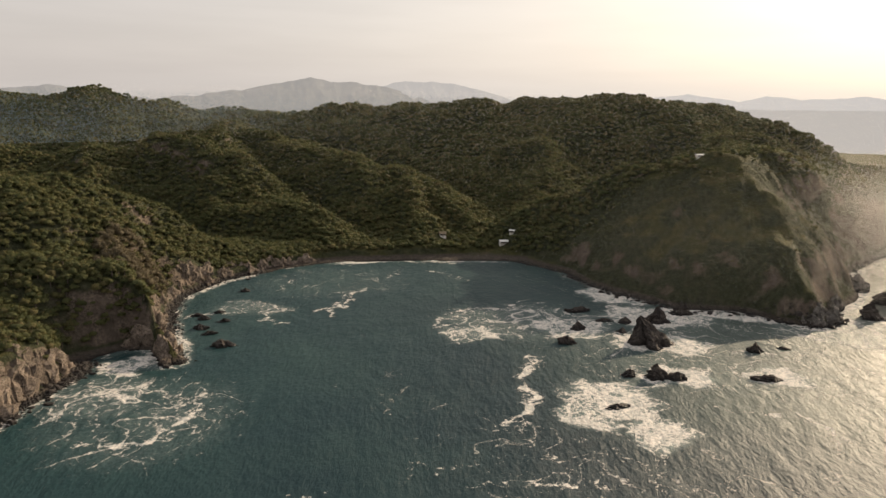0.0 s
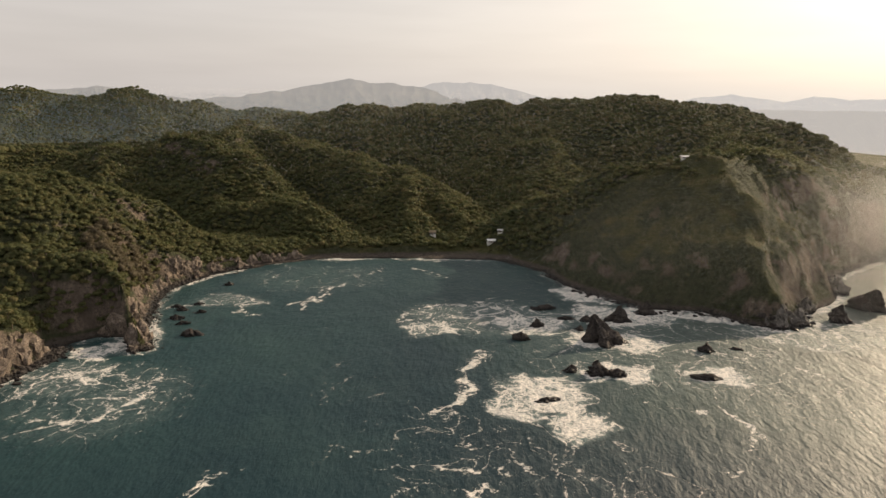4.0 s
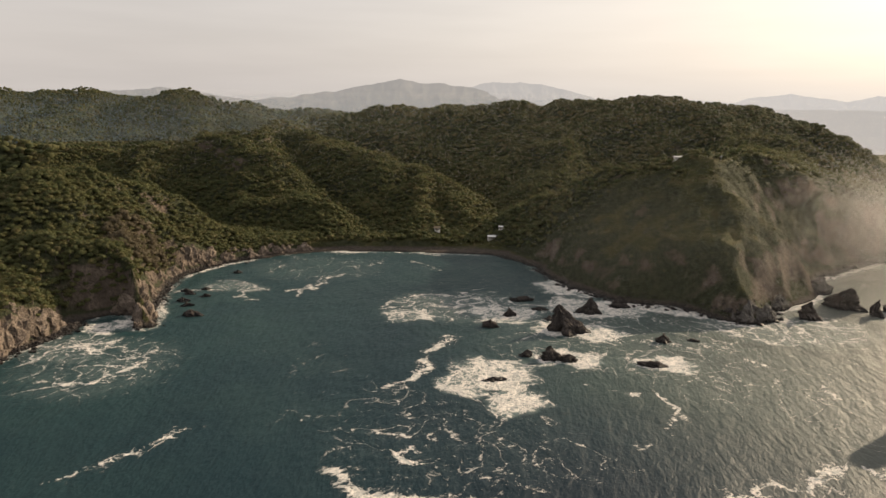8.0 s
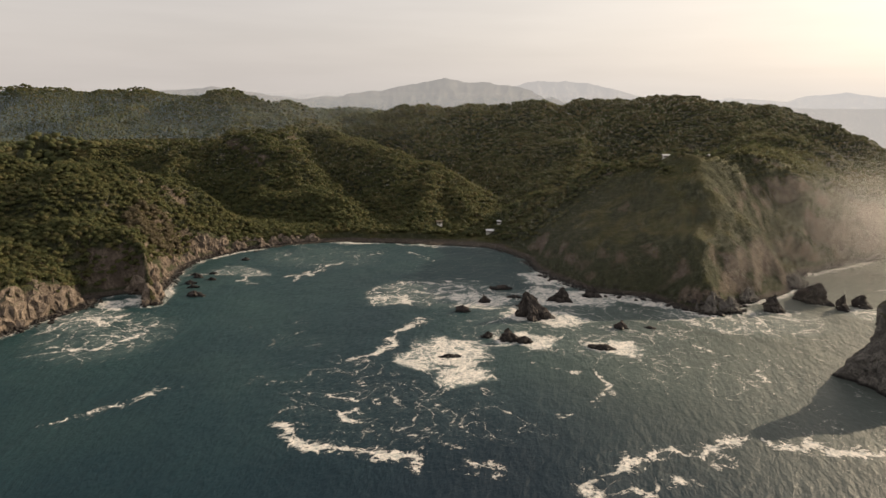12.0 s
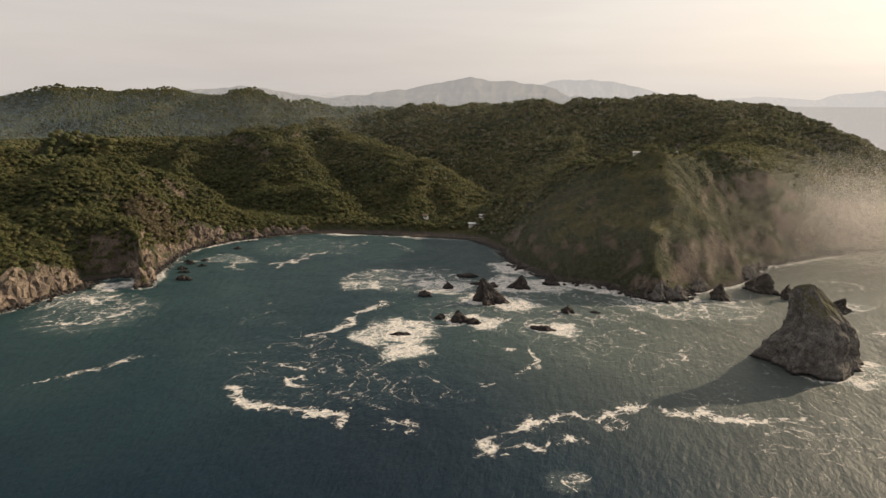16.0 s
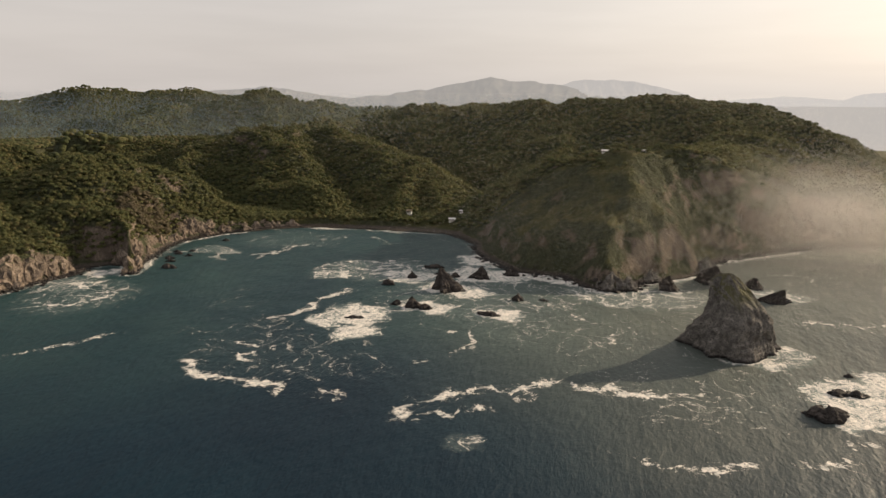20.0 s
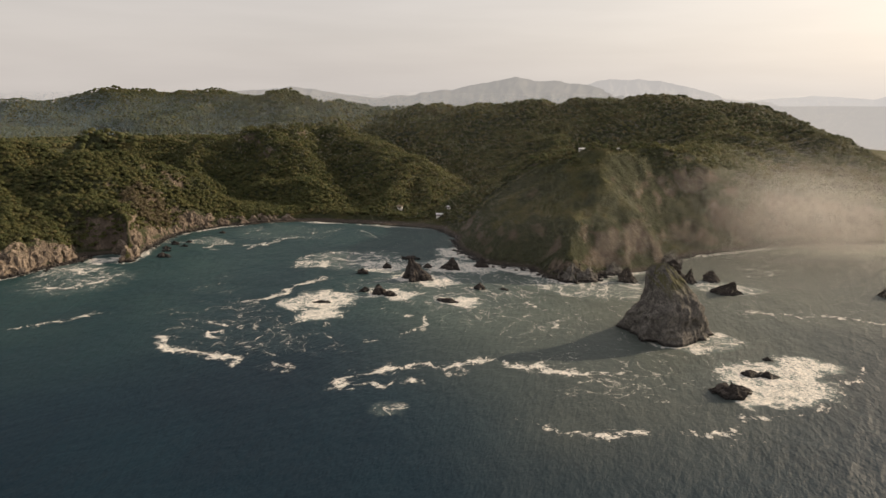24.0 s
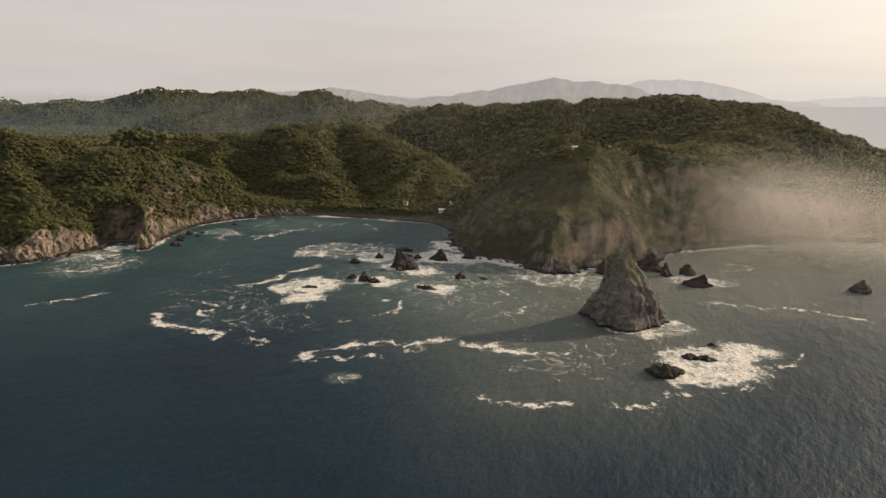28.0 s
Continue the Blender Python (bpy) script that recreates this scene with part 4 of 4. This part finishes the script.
# ---- houses ----
def plain(name, color, rough=0.8, vary=0.12, scale=1.5):
    k = Mat(name)
    dark = tuple(c * (1 - vary * 2.5) for c in color)
    col = k.ramp(k.noise(scale, 6, 0.65), [(0.3, dark), (0.65, color)])
    b = k.n("BsdfPrincipled", Base_Color=col, Roughness=rough, Normal=k.bump(k.noise(6.0, 4), 0.3, 0.05))
    return k.done(b.outputs[0])


WHITEWASH = plain("whitewashed_plaster", (0.78, 0.75, 0.70))
METALROOF = plain("white_painted_roof", (0.74, 0.73, 0.71), 0.5)
THATCH = plain("palm_thatch", (0.24, 0.19, 0.12), 0.95, 0.2, 4.0)
WOOD = plain("weathered_wood", (0.16, 0.11, 0.075), 0.85, 0.2, 3.0)
DARKGLASS = plain("dark_window", (0.03, 0.035, 0.04), 0.15)


def box(bm, x0, x1, y0, y1, z0, z1, bevel=0.03):
    made = bmesh.ops.create_cube(bm, size=1.0)["verts"]
    for v in made:
        v.co = (x0 + (x1 - x0) * (v.co.x + 0.5), y0 + (y1 - y0) * (v.co.y + 0.5), z0 + (z1 - z0) * (v.co.z + 0.5))
    if bevel:
        bmesh.ops.bevel(bm, geom=list({e for v in made for e in v.link_edges}), offset=bevel, segments=1, affect="EDGES")


def box_part(name, dims, material, parent, label="", bevel=0.03):
    bm = bmesh.new()
    box(bm, *dims, bevel)
    me = bpy.data.meshes.new(name)
    bm.to_mesh(me)
    bm.free()
    me.materials.append(material)
    return part(name, me, parent, label)


def gable(name, w, d, z, rise, over, material, parent, label=""):
    bm = bmesh.new()
    x, y, th = w / 2 + over, d / 2 + over, 0.18
    rows = []
    for dz in (0, th):
        rows.append([bm.verts.new(c) for c in ((-x, -y, z + dz), (x, -y, z + dz), (x, 0, z + rise + dz), (-x, 0, z + rise + dz), (x, y, z + dz), (-x, y, z + dz))])
    lo, hi = rows
    for r, flip in ((lo, True), (hi, False)):
        for q in ((0, 1, 2, 3), (3, 2, 4, 5)):
            bm.faces.new([r[i] for i in (q[::-1] if flip else q)])
    for a, b in ((0, 1), (1, 2), (2, 4), (4, 5), (5, 3), (3, 0)):
        bm.faces.new((lo[a], lo[b], hi[b], hi[a]))
    me = bpy.data.meshes.new(name)
    bm.to_mesh(me)
    bm.free()
    me.materials.append(material)
    return part(name, me, parent, label)


def house(x, y, w, d, h, turn, label, roof_mat, rise=1.1, porch=True, sunk=0.2):
    z = float(land_height(np.array([x]), np.array([y]))[0][0])
    top = new("house")
    top.matrix_world = pose(x, y, z - sunk, 0, 0, turn)
    tagged(top, label, "house")
    t = 0.22
    box_part("plinth", (-w / 2 - 0.3, w / 2 + 0.3, -d / 2 - 0.3, d / 2 + 0.3, -1.6, 0.25), WHITEWASH, top)
    front = box_part("wall", (-w / 2, w / 2, -d / 2, -d / 2 + t, 0.25, h), WHITEWASH, top)
    box_part("wall", (-w / 2, w / 2, d / 2 - t, d / 2, 0.25, h), WHITEWASH, top)
    box_part("wall", (-w / 2, -w / 2 + t, -d / 2 + t, d / 2 - t, 0.25, h), WHITEWASH, top)
    box_part("wall", (w / 2 - t, w / 2, -d / 2 + t, d / 2 - t, 0.25, h), WHITEWASH, top)
    gable("roof", w, d, h, rise, 0.7, roof_mat, top)
    box_part("door", (-0.45, 0.45, -d / 2 - 0.05, -d / 2 + 0.02, 0.25, 2.3), WOOD, top, "dark wooden door", 0.01)
    for sx in (-w * 0.3, w * 0.3):
        box_part("window", (sx - 0.55, sx + 0.55, -d / 2 - 0.04, -d / 2 + 0.02, 1.1, 2.1), DARKGLASS, top, "", 0.01)
    if porch:
        for sx in (-w / 2 + 0.2, 0.9, w / 2 - 0.2):
            box_part("post", (sx - 0.08, sx + 0.08, -d / 2 - 2.3, -d / 2 - 2.14, -0.9, 2.45), WOOD, top, "", 0.01)
        box_part("porch_roof", (-w / 2 - 0.3, w / 2 + 0.3, -d / 2 - 2.6, -d / 2 + 0.05, 2.45, 2.6), roof_mat, top)
    return top


house(42, 489, 5.4, 3.2, 2.4, 12, "low white beach house with a pale metal roof", METALROOF, 0.7)
house(49, 497, 3.2, 2.6, 2.3, -20, "small white hut behind the beach", METALROOF, 0.6, False)
house(174, 471, 5.4, 3.0, 2.2, 10, "white house with a pale roof on the headland crest", METALROOF, 0.7, False, 1.1)
house(203, 477, 3.4, 3.0, 2.5, -15, "small white hut on the headland crest", METALROOF, 0.6, False)
house(-3, 500, 4.2, 3.4, 2.4, 8, "thatched hut on the bluff above the beach", THATCH, 1.4, False)


# ---- trees along the western cliffs, one by one ----
BARK = plain("grey_brown_bark", (0.15, 0.12, 0.09), 0.95, 0.2, 3.0)


def tree_kind(seed):
    r = np.random.default_rng(seed)
    co, fa = [], []
    joints = [(0, 0, -0.6, 0.16), (r.normal(0, 0.06), r.normal(0, 0.06), 0.5, 0.12), (r.normal(0, 0.1), r.normal(0, 0.1), 1.1, 0.08)]
    limbs = [joints]
    for a in range(4):
        g = a * 1.57 + r.uniform(0, 1)
        limbs.append([(joints[1][0], joints[1][1], 0.5, 0.07), (0.35 * math.cos(g), 0.35 * math.sin(g), 0.85, 0.05), (0.62 * math.cos(g), 0.62 * math.sin(g), 1.2, 0.03)])
    for limb in limbs:
        base = len(co)
        for x, y, z, rr in limb:
            for i in range(6):
                co.append((x + rr * math.cos(i * math.pi / 3), y + rr * math.sin(i * math.pi / 3), z))
        for lv in range(2):
            for i in range(6):
                a, b = base + lv * 6 + i, base + lv * 6 + (i + 1) % 6
                fa.append((a, b, b + 6, a + 6))
    trunk = raw_mesh("trunk", np.array(co), np.array(fa), BARK)
    c1, f1 = [], []
    off = 0
    for i in range(6):
        c, f = crown_shape(1 if i else 2, 16, seed * 7 + i)
        g = i * 1.1 + r.uniform(0, 0.5)
        k = 0.78 if i == 0 else r.uniform(0.38, 0.56)
        place = (0, 0, 1.35) if i == 0 else (0.62 * math.cos(g), 0.62 * math.sin(g), r.uniform(1.0, 1.45))
        c1.append(c * k + place)
        f1.append(f + off)
        off += len(c)
    return trunk, raw_mesh("crown", np.vstack(c1), np.vstack(f1), LEAF)


TREES = [tree_kind(20 + i) for i in range(6)]
x, y, h, sl, d = scatter(-215, -118, 235, 450, 6.0)
ok = np.where((d > 9) & (d < 40) & (h > 6))[0]
for i in ok[:280]:
    trunk, crown = TREES[int(i) % 6]
    k = random.uniform(1.5, 2.4)
    ob = new("tree", trunk)
    ob.matrix_world = pose(float(x[i]), float(y[i]), float(h[i]) + 0.3, 0, 0, random.uniform(0, 360)) @ Matrix.Scale(k, 4)
    tagged(ob, "broad green tree on the wooded slope above the cliffs", "tree", "trees above the western cliffs")
    part("crown", crown, ob)
